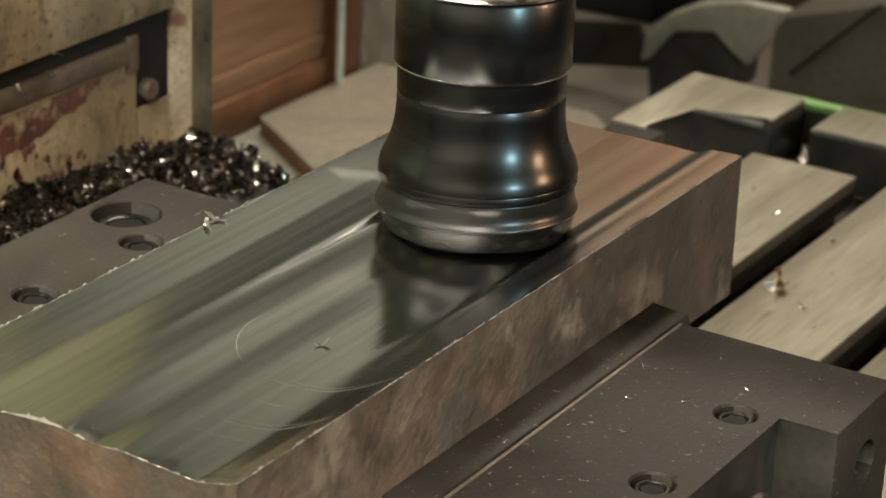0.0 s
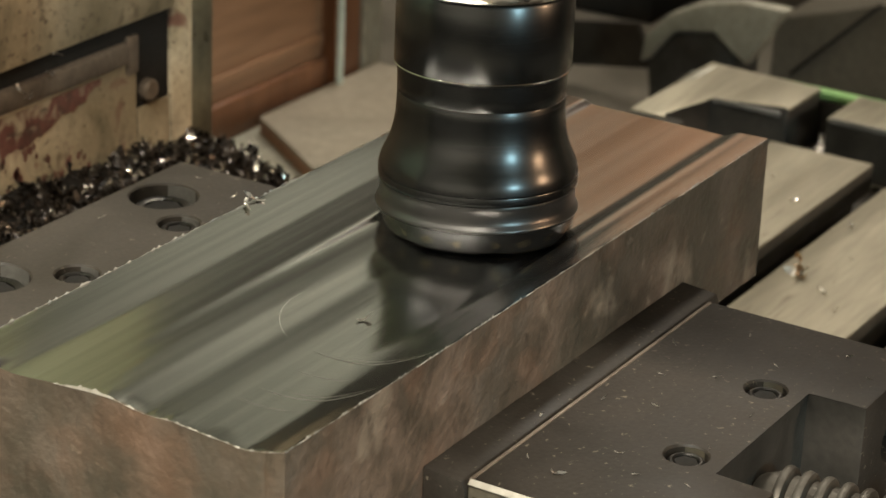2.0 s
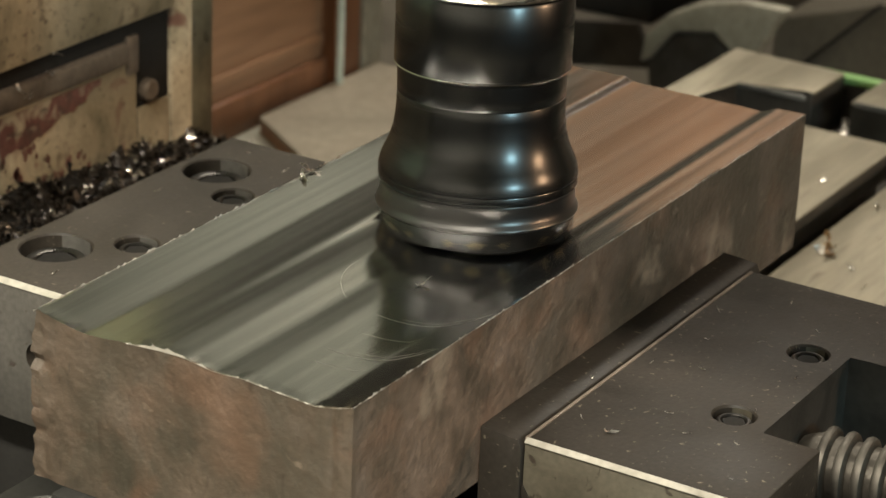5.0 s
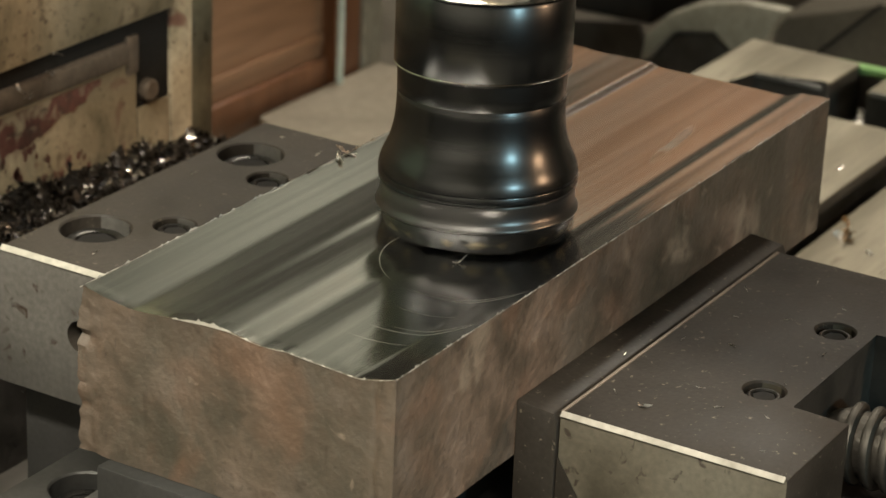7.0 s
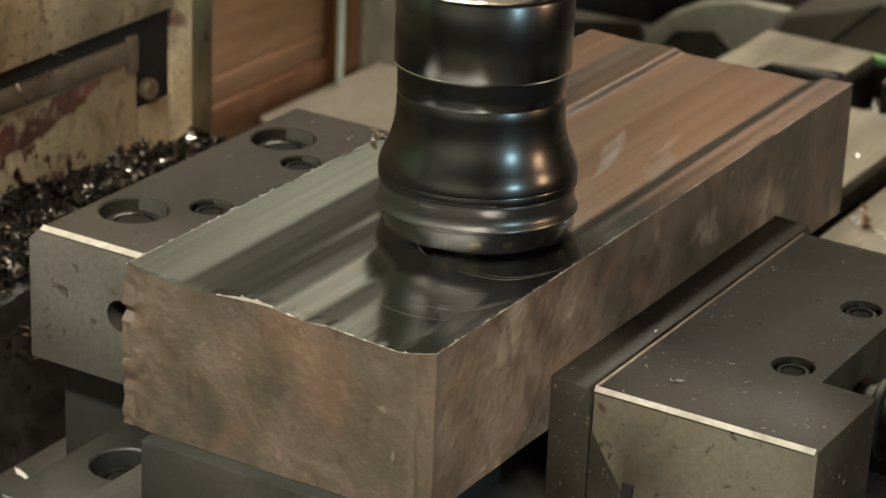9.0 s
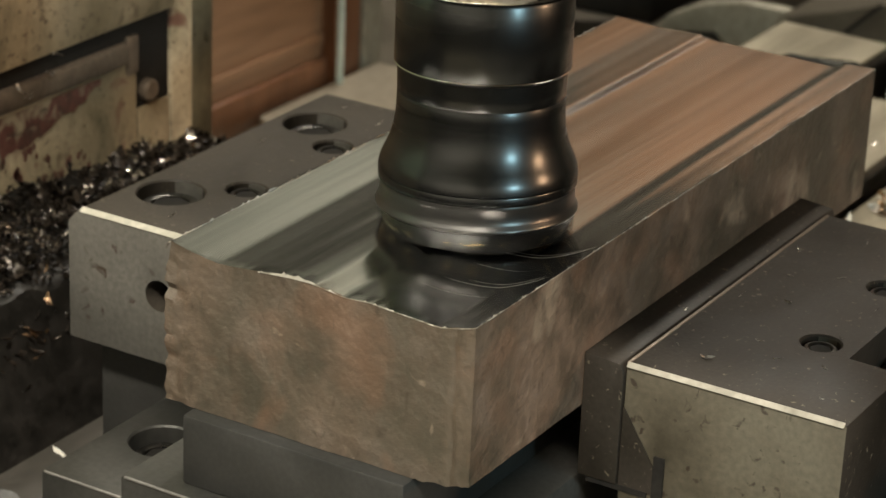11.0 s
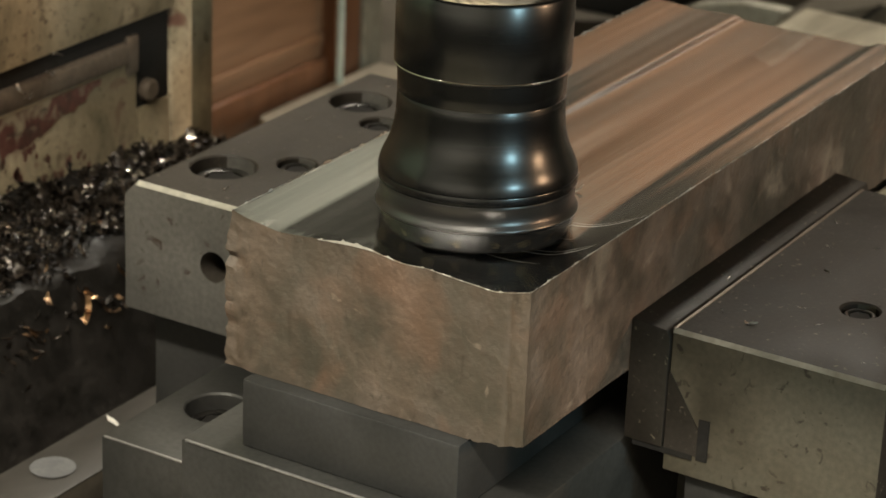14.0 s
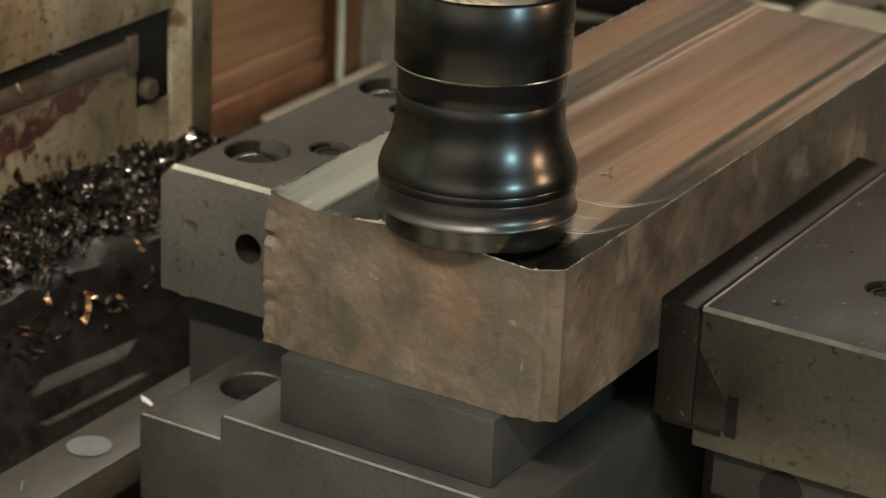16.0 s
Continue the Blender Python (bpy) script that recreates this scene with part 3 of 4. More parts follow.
quill = solid("spindle_nose", lathe([(r * mm, h * mm) for r, h in [(20, 0.2), (25.2, 0.2), (25.6, 0.7), (25.9, 3), (26.0, 9.5), (33, 10.5), (33, 80), (20, 80)]], n=96), M_CHROME,
              "polished steel spindle nose above the cutter", "spindle", at=(0, 0, 0))
quill.matrix_basis = LEAN @ Matrix.Translation((0, 0, 0.0696))

# ---------------------------------------------------------------- machine column
YC = 0.26
column = thing("machine_column", (0.0, 0.42, FLOOR), "cream painted machine column with chipped oily paint", "machine column")
part("lower_panel", box(-0.30, 0.174, YC, 0.60, FLOOR, -0.0445, 0.0012), M_COLUMN, column)
part("slot_sill", box(0.1745, 0.1955, YC, 0.60, FLOOR, -0.0725, 0.001), M_COLUMN, column)
# shallow black back whose colour carries the slot's shade
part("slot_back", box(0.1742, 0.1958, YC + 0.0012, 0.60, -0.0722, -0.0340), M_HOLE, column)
part("corner_post", box(0.196, 0.2235, YC - 0.001, 0.60, FLOOR, 0.07, 0.002), M_COLUMN, column)
part("edge_strip", box(0.209, 0.2238, YC - 0.0014, YC + 0.1, -0.14, 0.0695, 0.0012), M_GREASE, column, "greasy dark corner edge")
part("upper_panel", box(-0.30, 0.1955, YC - 0.003, 0.60, -0.0338, 0.07, 0.0015), M_COLUMN, column)
# oil and the shade of the gap, both in one black strip
part("gap", box(-0.30, 0.174, YC + 0.0005, 0.5, -0.0443, -0.0340), M_HOLE, column, "black oily gap with its shade put into the colour")
part("rail", prism([(YC - 0.0022, -0.0425), (YC - 0.0026, -0.0500), (YC + 0.0004, -0.0520), (YC + 0.0004, -0.0412)], "x", -0.295, 0.166, 0.0006), M_RAIL, column, "worn brown iron rail")
part("rail_clamp", box(0.1665, 0.1735, YC - 0.0015, YC + 0.003, -0.056, -0.040, 0.0008), M_RAIL, column)
band = bmesh.new()
last = None
for k in range(181):
    x = -0.295 + 0.445 * k / 180
    end = smooth(0.155, 0.095, x)
    low = -0.0560 - 0.0125 * end + 0.0035 * noise.noise(Vector((x * 70, 1.0, 0))) + 0.0022 * noise.noise(Vector((x * 260, 4.0, 0))) + 0.001 * noise.noise(Vector((x * 700, 2.0, 0)))
    pair = [band.verts.new((x, YC - 0.0006, -0.0525)), band.verts.new((x, YC - 0.0006, min(-0.0532, low)))]
    if last:
        band.faces.new((last[0], last[1], pair[1], pair[0]))
    last = pair
part("maroon_band", band, M_MAROON, column, "worn maroon paint band with a ragged edge")
rp = random.Random(23)
flakes = bmesh.new()
for k in range(46):
    x, z = rp.uniform(0.04, 0.150), -0.0695 - 0.019 * rp.random() ** 1.3
    size = rp.uniform(0.0006, 0.0022)
    ring = [flakes.verts.new((x + size * rp.uniform(0.5, 1.2) * math.cos(a), YC - 0.0005, z + 1.5 * size * rp.uniform(0.5, 1.2) * math.sin(a))) for a in [math.pi / 5 * q for q in range(10)]]
    flakes.faces.new(ring)
part("maroon_flecks", flakes, M_MAROON, column, "maroon undercoat showing through chips")
part("stop_bolt", lathe([(0.0001, 0), (0.0036, 0), (0.0047, 0.001), (0.0047, 0.006), (0.004, 0.012), (0.004, 0.02)], (0.1805, YC - 0.003, -0.0655), "y", 20), M_RAIL, column)
part("upper_cover", box(-0.30, 0.150, YC - 0.0045, YC + 0.1, 0.0705, 0.60, 0.003), M_COVER, column, "pale green enamelled cover")
part("column_body", box(-0.30, 0.150, YC + 0.1005, 0.60, 0.0705, 0.75, 0.002), M_COLUMN, column)

# the milling head over the spindle, unseen, carried by an arm from the column
head = thing("milling_head", (0.0, 0.0, 0.14), "unseen cream milling head over the spindle, shaped to shade the jaw", "milling head")
# housing and flange are shaped to cast the shade on the moving jaw
part("housing", box(-0.158, 0.06, -0.27, -0.002, 0.165, 0.56, 0.012), M_COLUMN, head)
part("flange", box(-0.158, -0.055, -0.0015, 0.06, 0.165, 0.19, 0.004), M_COLUMN, head)
part("sleeve", lathe([(0.034, 0.1405), (0.046, 0.1405), (0.048, 0.143), (0.048, 0.402), (0.034, 0.402)], n=48, closed=True), M_BOLT, head, "dark steel quill sleeve")
part("arm", box(-0.06, 0.05, -0.0016, 0.3595, 0.40, 0.54, 0.006), M_COLUMN, head)

# saddle under the table and the ledge that catches swarf
saddle = thing("machine_saddle", (0.0, 0.0, FLOOR), "dark oily saddle and knee under the machine table", "machine base")
part("knee", box(-0.35, 0.35, -0.14, 0.24, FLOOR, -0.24), M_DARK, saddle)
part("way", box(-0.45, 0.45, -0.12, 0.16, -0.24, -0.2105), M_DARK, saddle)
part("ledge", box(-0.55, 0.24, 0.225, 0.2595, -0.25, -0.125, 0.003), M_MUCK, saddle, "ledge black with oil")
part("apron", prism([(0.19, -0.235), (0.2145, -0.215), (0.2145, -0.235)], "x", -0.5, 0.3), M_MUCK, saddle)

# ---------------------------------------------------------------- swarf
rng = random.Random(7)


def curl(bm, at, size, rot, width, turns=0.6, thick=0.00012):
    """A small curled ribbon of steel."""
    n = 6
    m = Matrix.Translation(at) @ rot
    lo, hi = [], []
    for i in range(n + 1):
        a = turns * 2 * math.pi * (i / n - 0.5)
        r = size / max(0.6, turns * 3.0)
        p = Vector((r * math.sin(a), 0, r * (1 - math.cos(a))))
        w = width * (0.55 + 0.45 * math.sin(math.pi * (i + 0.7) / (n + 1.4)))
        lo.append(bm.verts.new(m @ (p + Vector((0, -w / 2, 0)))))
        hi.append(bm.verts.new(m @ (p + Vector((0.0004 * i, w / 2, 0)))))
    for i in range(n):
        bm.faces.new((lo[i], lo[i + 1], hi[i + 1], hi[i]))


def any_turn(r):
    return Euler((r.uniform(0, 6.28), r.uniform(0, 6.28), r.uniform(0, 6.28))).to_matrix().to_4x4()


def lying(r):
    return Euler((r.uniform(-0.8, 0.8), r.uniform(-0.8, 0.8), r.uniform(0, 6.28))).to_matrix().to_4x4()


def heap_height(x, y):
    """Upper face of the swarf bank before the column, falling to the table's edge."""
    v = (0.26 - y) / 0.083
    base = -0.083 - 0.09 * max(0, x - 0.1) - 0.032 * min(0.55, v) - 0.19 * max(0, v - 0.55)
    return base + 0.005 * noise.noise(Vector((x * 38, y * 38, 2.0))) + 0.003 * noise.noise(Vector((x * 110, y * 110, 4.0))) - 0.4 * max(0, x - 0.205)


bm = bmesh.new()
nx, ny = 150, 24
gv = [[bm.verts.new((-0.5 + 0.75 * i / nx, 0.177 + 0.0825 * j / ny, heap_height(-0.5 + 0.75 * i / nx, 0.177 + 0.0825 * j / ny))) for j in range(ny + 1)] for i in range(nx + 1)]
for i in range(nx):
    for j in range(ny):
        bm.faces.new((gv[i][j], gv[i + 1][j], gv[i + 1][j + 1], gv[i][j + 1]))
solid("swarf_bank", bm, M_MUCK, "bank of black oily swarf on the ledge", "swarf", kind="stuff")


def coil(bm, at, rot, length, radius, width, turns):
    """A long helical ribbon of swarf."""
    n = int(turns * 9)
    m = Matrix.Translation(at) @ rot
    last = None
    for i in range(n + 1):
        a = 2 * math.pi * turns * i / n
        x = length * (i / n - 0.5)
        r = radius * (0.8 + 0.2 * math.sin(3.1 * i / n))
        pair = [bm.verts.new(m @ Vector((x + d, r * math.cos(a), r * math.sin(a)))) for d in (-width / 2, width / 2)]
        if last:
            bm.faces.new((last[0], pair[0], pair[1], last[1]))
        last = pair


bm, bmd, bmb = bmesh.new(), bmesh.new(), bmesh.new()
for i in range(5200):
    x, y = rng.uniform(-0.16, 0.25), 0.179 + 0.080 * rng.random()
    steep = y < 0.221
    lip = abs(y - 0.2085 - 0.002 * noise.noise(Vector((x * 40, 3.0, 0)))) < 0.0022
    if steep and rng.random() < (0.45 if lip else 0.975 if y > 0.190 else 0.15):
        continue
    if lip and rng.random() < 0.5:
        y += 0.001
    z = heap_height(x, y) + rng.uniform(0.0, 0.0025)
    s = rng.uniform(0.0014, 0.0042) * (1.5 if rng.random() < 0.10 else 1.0)
    clump = noise.noise(Vector((x * 55, y * 55, 9.0)))
    bright = rng.random() < (0.09 + 0.34 * max(0.0, clump) if not steep else 0.10)
    curl(bmb if steep and rng.random() < 0.45 else bm if bright else bmd, Vector((x, y, z)), s * (1.35 if bright else 1.1), lying(rng), s * rng.uniform(0.35, 0.9), rng.uniform(0.1, 0.5))
for i in range(420):
    x, y = rng.uniform(-0.10, 0.235), rng.uniform(0.217, 0.2585)
    q = Euler((rng.uniform(0, 6.28), rng.uniform(-0.35, 0.35), rng.uniform(-0.9, 0.9))).to_matrix().to_4x4()
    coil(bm if rng.random() < 0.13 else bmd, Vector((x, y, heap_height(x, y) + 0.0018)), q, rng.uniform(0.005, 0.014), rng.uniform(0.0006, 0.0015), rng.uniform(0.0006, 0.0014), rng.uniform(1.5, 4.0))
solid("bright_swarf", bm, M_CHIP, "bright steel chips scattered over the oily bank", "swarf", kind="stuff")
solid("brown_swarf", bmb, M_CHIPB, "straw-brown heat-tinted chips on the oily slope", "swarf", kind="stuff")
solid("dark_swarf", bmd, M_CHIPD, "dark oily steel chips heaped before the column", "swarf", kind="stuff")

# ---------------------------------------------------------------- burrs, cutter marks and chips that ride on the table
rb = random.Random(11)


def on_top(x, y):
    return channel(min(0.1745, max(-0.0985, x)), y)


def ragged(points, bm):
    """A thin torn lip of bright metal along a line of points."""
    last = None
    for k, p in enumerate(points):
        h = 0.00016 + (0.0008 * max(0.0, math.sin(math.pi * (p[1] - 0.008) / 0.02)) if p[0] < -0.0987 and 0.008 < p[1] < 0.028 else 0.0) + 0.00025 * max(0.0, noise.noise(Vector(p) * 400)) + (rb.uniform(0.0003, 0.0008) if rb.random() < 0.13 else 0.0)
        a, b = bm.verts.new(p), bm.verts.new(Vector(p) + Vector((rb.uniform(-0.0002, 0.0002), rb.uniform(-0.0002, 0.0002), h)))
        if last:
            bm.faces.new((last[0], a, b, last[1]))
        last = (a, b)


bm = bmesh.new()
ragged([Vector((-0.0985 + 0.273 * k / 420, -0.0413 + 0.00012 * noise.noise(Vector((k * 0.13, 0, 0))), on_top(-0.0985 + 0.273 * k / 420, -0.0412) - 0.0001)) for k in range(421)], bm)
ragged([Vector((-0.0988, -0.0412 + 0.1017 * k / 160, on_top(-0.0985, -0.0412 + 0.1017 * k / 160) - 0.0001)) for k in range(112)], bm)
ragged([Vector((-0.0985 + 0.273 * k / 300, 0.0606, on_top(-0.0985 + 0.273 * k / 300, 0.0605) - 0.0001)) for k in range(301)], bm)
part("burr", bm, M_BRIGHT, block, "bright torn burr along the milled edges", at=(0, 0, 0))


def cutter_mark(xc, a0, a1, width, r=0.0262, yc=-0.0155):
    """A thin arc that the cutter's circle has scratched into the milled floor."""
    b = bmesh.new()
    n, last = 40, None
    for k in range(n + 1):
        a = radians(a0 + (a1 - a0) * k / n)
        w = width * math.sin(math.pi * (k + 0.5) / (n + 1))
        pr = []
        for rr in (r - w / 2, r + w / 2):
            x, y = xc + rr * math.cos(a), yc + rr * math.sin(a)
            pr.append(b.verts.new((x, y, on_top(x, y) + 0.00004)))
        if last:
            b.faces.new((last[0], pr[0], pr[1], last[1]))
        last = pr
    part("cutter_mark", b, M_SCRATCH, block, "thin curved scratch on milled steel", at=(0, 0, 0))


for xc, a0, a1, w in ((-0.018, 80, 150, 0.00016), (-0.018, 172, 250, 0.0003), (-0.016, 185, 240, 0.00016), (-0.044, 176, 245, 0.00036), (-0.0415, 190, 240, 0.0002), (-0.052, 170, 215, 0.00014), (-0.030, 178, 215, 0.00014)):
    cutter_mark(xc, a0, a1, w)


def loose_chip(at, size, label, seed, rides=True):
    r = random.Random(seed)
    b = bmesh.new()
    curl(b, Vector(at) + Vector((0, 0, size * 0.12)), size, Euler((r.uniform(-0.5, 0.5), r.uniform(-0.5, 0.5), r.uniform(0, 6.28))).to_matrix().to_4x4(), size * r.uniform(0.5, 0.9), r.uniform(0.2, 0.6))
    ob = solid("steel_chip", b, M_LOOSE, label, "metal chip", "loose chips on the machine", at=at)
    if rides:
        MOVED.append(ob)
    return ob


for k, (x, y) in enumerate([(-0.017, -0.071), (0.0107, -0.0512), (0.035, -0.075), (0.055, -0.065), (0.080, -0.090), (-0.005, -0.088), (0.020, -0.098), (0.045, -0.0985), (-0.022, -0.110), (0.095, -0.075), (0.062, -0.079), (0.03, -0.060), (-0.012, -0.060), (-0.002, -0.102), (0.098, -0.105), (0.075, -0.060), (0.088, -0.115), (0.004, -0.080)]):
    loose_chip((x, y, ZJ + 0.0002), (0.0014 if k == 0 else rb.uniform(0.0003, 0.0007)), "tiny bright steel chip on the moving jaw", 100 + k)
for k, (x, y) in enumerate([(0.03, 0.098), (0.052, 0.135), (0.095, 0.112), (0.02, 0.138), (-0.022, 0.118), (0.10, 0.132)]):
    loose_chip((x, y, ZJ + 0.0002), rb.uniform(0.0005, 0.0010), "tiny bright steel chip on the fixed jaw", 140 + k)
for k, (x, y, sz) in enumerate([(0.3602, 0.0069, 0.0022), (0.3691, 0.0231, 0.0045), (0.372, 0.0222, 0.006), (0.4337, 0.0266, 0.0026), (0.345, -0.004, 0.0015), (0.40, 0.012, 0.0015), (0.45, 0.06, 0.002), (0.47, 0.08, 0.0015)]):
    loose_chip((x, y, TOP + 0.0002), sz, "small steel chip lying on the table", 160 + k)
for k, (x, y, z) in enumerate([(0.572, 0.101, 0.022), (0.580, 0.099, 0.020), (0.586, 0.104, 0.024), (0.560, 0.102, 0.026), (0.548, 0.106, 0.027), (0.535, 0.112, 0.028)]):
    loose_chip((x, y, TOP - z), 0.005, "bright chip in the oily gap of the table rim", 230 + k)
for k, (x, y) in enumerate([(0.0265, 0.0618), (0.032, 0.0600), (-0.02, -0.012)]):
    loose_chip((x, min(y, 0.0595), on_top(x, min(y, 0.0595)) + 0.0001), 0.0026 if k < 2 else 0.0018, "bright curled chip on the milled block", 180 + k)

for k, (x, z) in enumerate(((0.118, -0.0335), (0.115, -0.0415), (0.097, -0.0425), (0.103, -0.0475))):
    loose_chip((x, YC - 0.0035, z), 0.0026, "bright chip caught on the column rail", 210 + k, False)

# chips thrown off by the cutter: time, and the place passed at that time
THROWN = ((0.0, -0.025, 0.0212, 0.012), (1.5, 0.0461, -0.0239, 0.012), (1.5, 0.0355, -0.0267, 0.010), (2.0, 0.0234, -0.0577, 0.050), (3.0, 0.0467, -0.0376, 0.020), (3.5, 0.0672, -0.0327, 0.012),
          (3.5, 0.0460, -0.0214, 0.012), (6.5, 0.0777, -0.0676, 0.050), (7.0, 0.0587, -0.0322, 0.012), (7.5, -0.0296, 0.0211, 0.010), (8.0, 0.0649, -0.0410, 0.030), (8.0, 0.0608, -0.0314, 0.020),
          (9.0, 0.0411, -0.0222, 0.010), (9.0, 0.0517, -0.0328, 0.012), (12.0, 0.0703, -0.0354, 0.020), (12.5, 0.0660, -0.0171, 0.012), (13.0, 0.0557, -0.0427, 0.040), (14.0, 0.0945, -0.0526, 0.040),
          (14.5, 0.0408, -0.0410, 0.060), (14.5, 0.0394, -0.0279, 0.010), (15.0, 0.0061, -0.1115, -0.010), (15.5, 0.0703, -0.0354, 0.020), (15.5, -0.0278, 0.0070, -0.010), (16.0, 0.0356, 0.1900, -0.1216), (16.0, 0.0361, 0.1800, -0.1300))
tw = bmesh.new()
for q in range(4):
    curl(tw, Vector((0.3655 + 0.0025 * q, 0.0215 + 0.0006 * q, TOP + 0.0012 + 0.0013 * q * (q > 1))), 0.0045, Euler((0.6 * q, -0.5 * q, 0.9 * q)).to_matrix().to_4x4(), 0.0011, 0.7)
MOVED.append(solid("twisted_chip", tw, M_CHIPB, "brown twisted chip lying on the table bar", "metal chip", at=(0.368, 0.0225, TOP)))
FLYING = []
for k, (t, x, y, z) in enumerate(THROWN):
    b = bmesh.new()
    rk = random.Random(300 + k)
    sz = rk.uniform(0.004, 0.007)
    curl(b, Vector((0, 0, 0)), sz, Matrix(), sz * rk.uniform(0.16, 0.28), rk.uniform(0.4, 0.8))
    ob = solid("flying_chip", b, M_FLY, "bright curled chip thrown off by the cutter", "metal chip", "chips in flight", at=(0, 0, 0))
    FLYING.append((ob, t, Vector((x, y, z)), rk))

# ---------------------------------------------------------------- behind: bench, cabinet, tube
bench = thing("workbench", (0.6, 0.46, FLOOR), "grey-green workbench behind the machine", "workbench")
part("top", box(0.40, 0.66, 0.24, 0.72, -0.255, -0.2285, 0.002), M_GREY, bench)
part("body", box(0.42, 0.64, 0.27, 0.70, FLOOR, -0.2555), M_BOARDE, bench)
board = thing("wooden_board", (0.58, 0.36, -0.2283), "dusty beige board with bare brown edge on the bench", "board")
part("face", prism([(0.516, 0.428), (0.437, 0.318), (0.62, 0.26), (0.655, 0.30), (0.655, 0.449), (0.53, 0.449)], "z", -0.2205, -0.218, 0.0006), M_BOARD, board)
part("core", prism([(0.5165, 0.4275), (0.4375, 0.3185), (0.62, 0.2605), (0.6545, 0.30), (0.6545, 0.4485), (0.5305, 0.4485)], "z", -0.2283, -0.2206), M_BOARDE, board, "bare brown wood edge")
cabinet = thing("wooden_cabinet", (0.55, 0.5, -0.2283), "varnished orange-brown wooden cabinet on the bench", "cabinet")
part("panel", box(0.44, 0.632, 0.462, 0.70, -0.2283, -0.06), M_WOOD, cabinet)
part("plinth", box(0.44, 0.634, 0.456, 0.4615, -0.2283, -0.205, 0.002), M_WOODD, cabinet)
part("stile", box(0.612, 0.640, 0.452, 0.70, -0.2283, -0.06, 0.002), M_WOODD, cabinet)
part("moulding", box(0.44, 0.611, 0.4595, 0.4615, -0.197, -0.190, 0.0008), M_WOOD, cabinet)
solid("thin_tube", lathe([(0.0024, -0.2175), (0.0024, -0.04)], (0.6065, 0.445, 0), n=16), M_PIPE, "pale green upright tube beside the cabinet", "tube")
solid("grey_post", box(0.642, 0.664, 0.452, 0.50, -0.2283, -0.03, 0.002), M_GREY, "grey-green upright post on the bench", "post")

# ---------------------------------------------------------------- behind: dark machine with a hexagonal boss
mach = thing("neighbour_machine", (1.0, 0.2, FLOOR), "dark oily machine casting with a hexagonal boss", "machine")
hexa = [(0.3371, -0.2322), (0.3204, -0.2100), (0.2936, -0.2054), (0.2776, -0.2184), (0.2786, -0.2414), (0.3030, -0.2656), (0.3332, -0.2665)]
part("hexagon_boss", prism(hexa, "x", 0.798, 0.8395, 0.002), M_HEX, mach, "dark hexagonal boss")
hood = [(0.3407, -0.2324), (0.3380, -0.2145), (0.3234, -0.1975), (0.3000, -0.1856), (0.2735, -0.1797), (0.2423, -0.1794), (0.2581, -0.2006), (0.2667, -0.2200), (0.2741, -0.2141), (0.2898, -0.1997), (0.3173, -0.2044), (0.3337, -0.2279)]
part("hood", prism(hood, "x", 0.794, 0.806, 0.002), M_GREY, mach, "grey-green arched hood over the boss")
part("housing", prism([(0.27, -0.24), (0.27, -0.20), (0.16, -0.165), (-0.2, -0.12), (-0.2, -0.5), (0.27, -0.5)], "x", 0.84, 1.5, 0.004), M_DARK, mach)
# solid block, black in place of the shade inside a recess
part("recess_shade", box(0.99, 1.079, 0.43, 0.62, -0.2745, -0.240, 0.002), M_HOLE, mach, "black block painted as a recess in shade")
# solid dark piece: the slot's shade is put into its colour
part("shaded_slot", prism([(0.4177, -0.2293), (0.3628, -0.2207), (0.3534, -0.2458), (0.3531, -0.2497), (0.4158, -0.2596)], "x", 0.834, 0.8395), M_SLOT, mach, "dark piece painted as the slot's shade")
cable = prism([(0.0012 * math.cos(a), 0.0012 * math.sin(a)) for a in [math.pi / 4 * k for k in range(8)]], "z", 0.0, 0.079)
bmesh.ops.transform(cable, verts=cable.verts, matrix=Matrix.Translation((0.8385, 0.2555, -0.2342)) @ Vector((0.0, -0.0555, 0.0562)).to_track_quat("Z", "Y").to_matrix().to_4x4())
part("cable", cable, M_HOLE, mach, "thin black cable")
part("stand", box(0.735, 1.5, -0.35, 0.66, FLOOR, -0.275), M_DARK, mach)
part("back_cover", box(1.08, 1.5, -0.35, 0.66, -0.275, 0.31, 0.01), M_DARK, mach)


# ---------------------------------------------------------------- things that the bright metal mirrors
cupboard = thing("wooden_cupboard", (1.85, 0.3, FLOOR), "tall brown wooden cupboard against the workshop wall", "cupboard")
part("carcass", box(1.62, 2.1, -0.6, 0.86, FLOOR, 0.80, 0.004), M_WOODR, cupboard)
for y0, y1 in ((-0.59, 0.115), (0.125, 0.85)):
    part("door", box(1.595, 1.6195, y0, y1, FLOOR + 0.08, 0.79, 0.004), M_WOODR, cupboard)


drawers = thing("dark_drawer_chest", (1.9, 1.3, FLOOR), "dark stained wide chest against the workshop wall", "chest")
part("carcass", box(1.63, 2.15, 0.875, 2.15, FLOOR, 0.78, 0.004), M_CHEST, drawers)
for k in range(4):
    part("drawer", box(1.61, 1.6295, 0.885, 2.14, 0.0 - 0.26 * k + 0.53, 0.78 - 0.26 * k - 0.01, 0.004), M_CHEST, drawers)
locker = thing("pale_grey_locker", (1.9, 1.3, 0.78), "pale grey-green painted steel locker on the dark chest", "locker")
part("carcass", box(1.64, 2.15, 0.88, 2.15, 0.7805, 1.58, 0.004), M_LOCKER, locker)
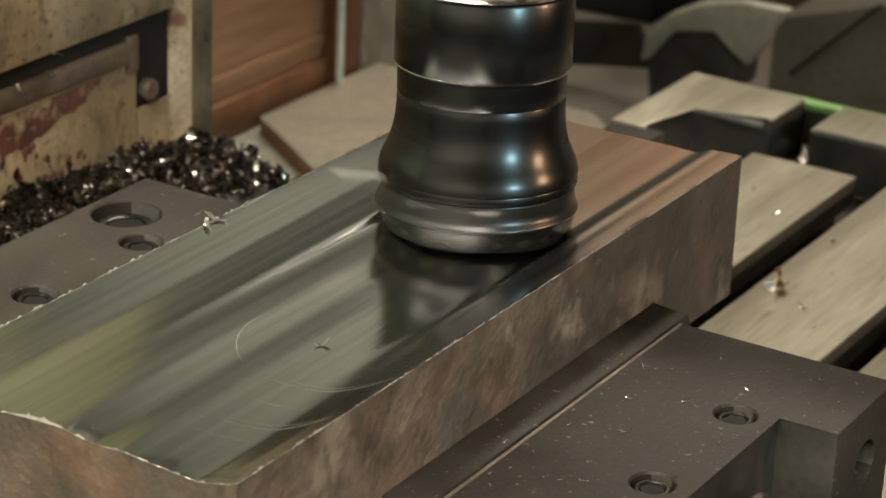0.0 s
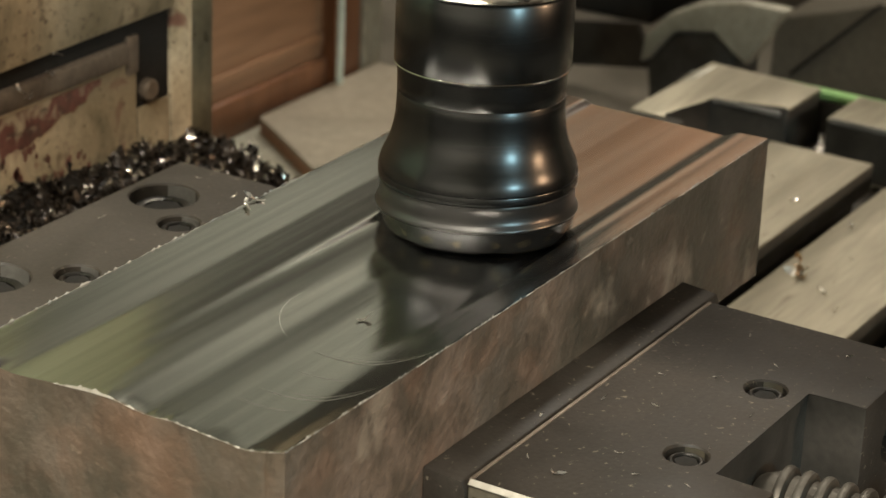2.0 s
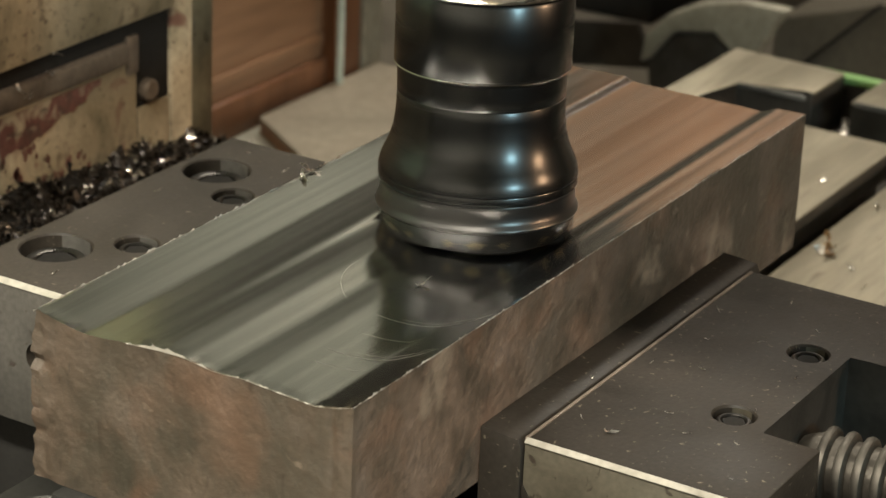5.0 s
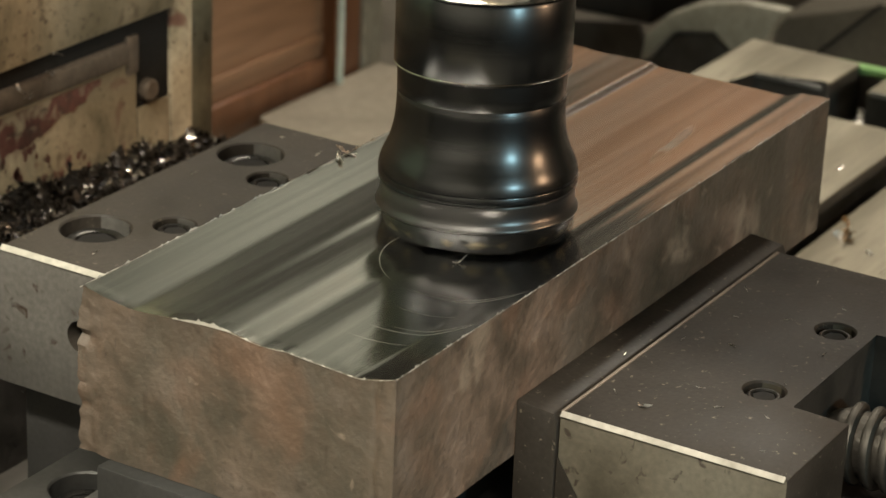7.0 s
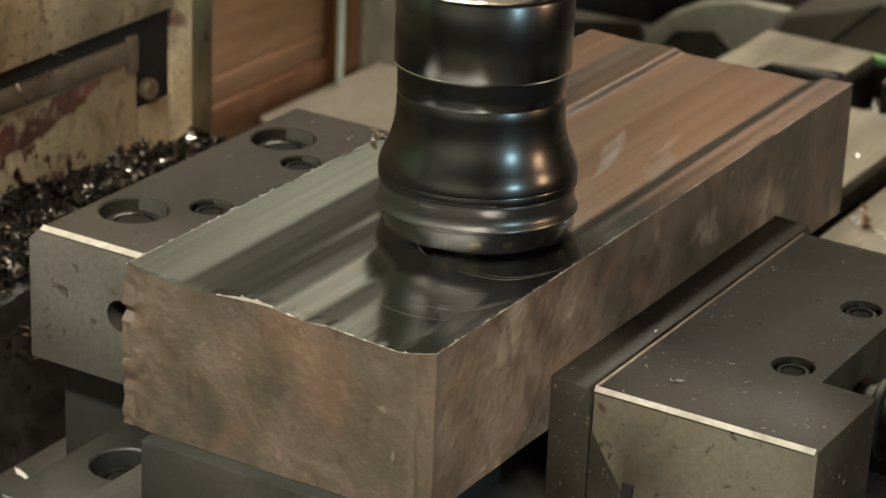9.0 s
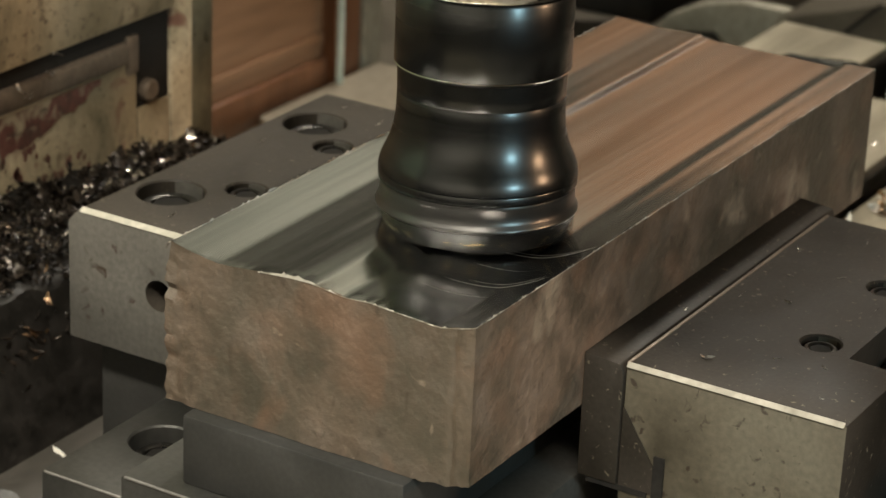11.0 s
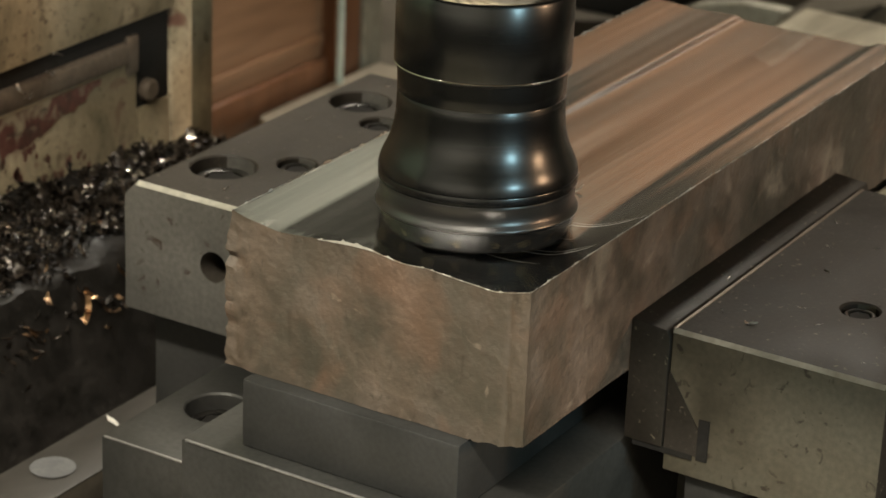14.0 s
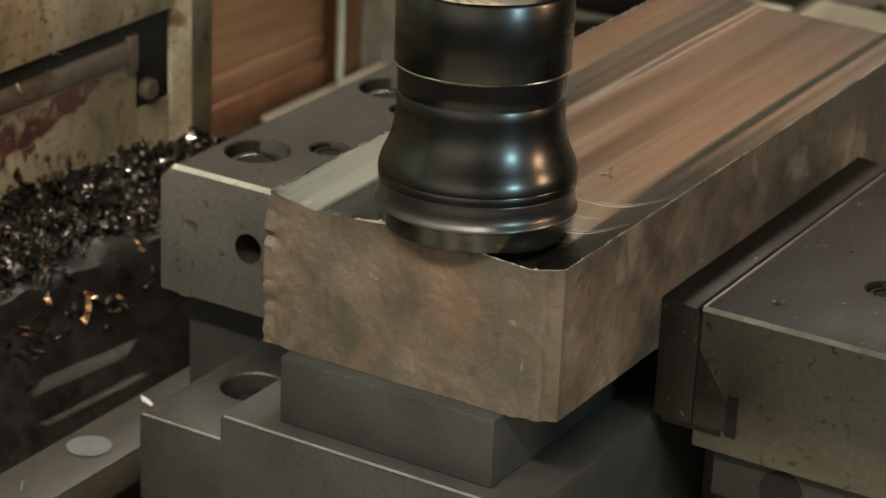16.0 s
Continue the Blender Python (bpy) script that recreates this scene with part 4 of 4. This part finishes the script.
for y0, y1 in ((0.885, 1.51), (1.52, 2.145)):
    part("door", box(1.62, 1.6395, y0, y1, 0.79, 1.57, 0.003), M_LOCKER, locker)


def ceiling_light(x, y, along="x"):
    lt = thing("ceiling_light", (x, y, 1.52), "white batten ceiling light with a lit tube", "ceiling light", "workshop ceiling lights")
    c = y if along == "x" else x
    d = x if along == "x" else y
    part("housing", prism([(c - 0.05, CEIL), (c + 0.05, CEIL), (c + 0.085, 1.53), (c - 0.085, 1.53)], along, d - 0.63, d + 0.63, 0.002), M_CEIL, lt)
    hx, hy = (0.61, 0.08) if along == "x" else (0.08, 0.61)
    part("diffuser", box(x - hx, x + hx, y - hy, y + hy, 1.515, 1.529, 0.002), M_TUBEGLOW, lt)


ceiling_light(-1.25, -0.65, "y")
ceiling_light(-1.25, 0.60, "y")
ceiling_light(1.1, 0.35)


def work_lamp(at, target, r):
    """A reflector shade behind the light, on an arm from the floor."""
    m = look(at, target)
    lamp = thing("work_lamp", (at[0], at[1] - 0.12, FLOOR), "black metal work lamp on an upright stand", "work lamp", "work lamps")
    b = lathe([(r, 0.002), (r * 1.05, 0.003), (r * 0.8, 0.05), (r * 0.4, 0.09), (r * 0.25, 0.12), (0.0001, 0.121)], n=28)
    bmesh.ops.transform(b, verts=b.verts, matrix=m)
    part("shade", b, M_BOLT, lamp)
    part("stand", lathe([(0.012, FLOOR + 0.02), (0.012, at[2] + 0.02)], (at[0], at[1] - 0.12, 0), n=12), M_BOLT, lamp)
    part("foot", lathe([(0.14, FLOOR), (0.14, FLOOR + 0.015), (0.02, FLOOR + 0.03)], (at[0], at[1] - 0.12, 0), n=28), M_BOLT, lamp)


work_lamp((-0.45, -1.42, 0.40), (0, 0, 0.02), 0.10)
work_lamp((0.50, -1.30, 0.33), (0, 0, 0.02), 0.08)
# ---------------------------------------------------------------- motion of things
def motions():
    for ob in MOVED:
        base = ob.matrix_basis.copy()
        walk(ob, [(t, Matrix.Translation((feed(t), 0, 0)) @ base) for t in range(0, 17)])
    for ob, t, at, rk in FLYING:
        out = 1 if at.x > 0 else -1
        start = Vector((0.014 * out, -0.006 * out, 0.006))
        if at.y < -0.1:
            land, peak = Vector((-0.012, -0.125, TOP + 0.001)), Vector((-0.004, -0.122, -0.06))
        elif out < 0:
            land, peak = Vector((-0.100, 0.160, TOP + 0.001)), Vector((-0.085, 0.150, -0.02))
        else:
            land, peak = Vector((rk.uniform(0.34, 0.44), rk.uniform(-0.010, 0.028), TOP + 0.001)), Vector((0.28, -0.02, 0.05))
        turn = [any_turn(rk) for _ in range(2)]
        ride = land - Vector((feed(t + 0.35), 0, 0))

        def posed(p, k):
            return Matrix.Translation(p) @ turn[k]
        rows = [(0.0, posed(start, 0))] if t > 0.1 else []
        if t > 0.5:
            rows.append((t - 0.067, posed(start, 0)))
        rows.append((t, posed(at, 0)))
        if t < 15.6:
            rows += [(t + 0.2, posed(peak, 0)), (t + 0.35, posed(land, 0))]
            rows += [(q / 2, posed(ride + Vector((feed(q / 2), 0, 0)), 0)) for q in range(33) if q / 2 > t + 0.4]
        walk(ob, rows)
    walk(cutter, [(i / 30, LEAN @ Matrix.Rotation(-radians(77.0 * i), 4, "Z")) for i in range(481)])


motions()
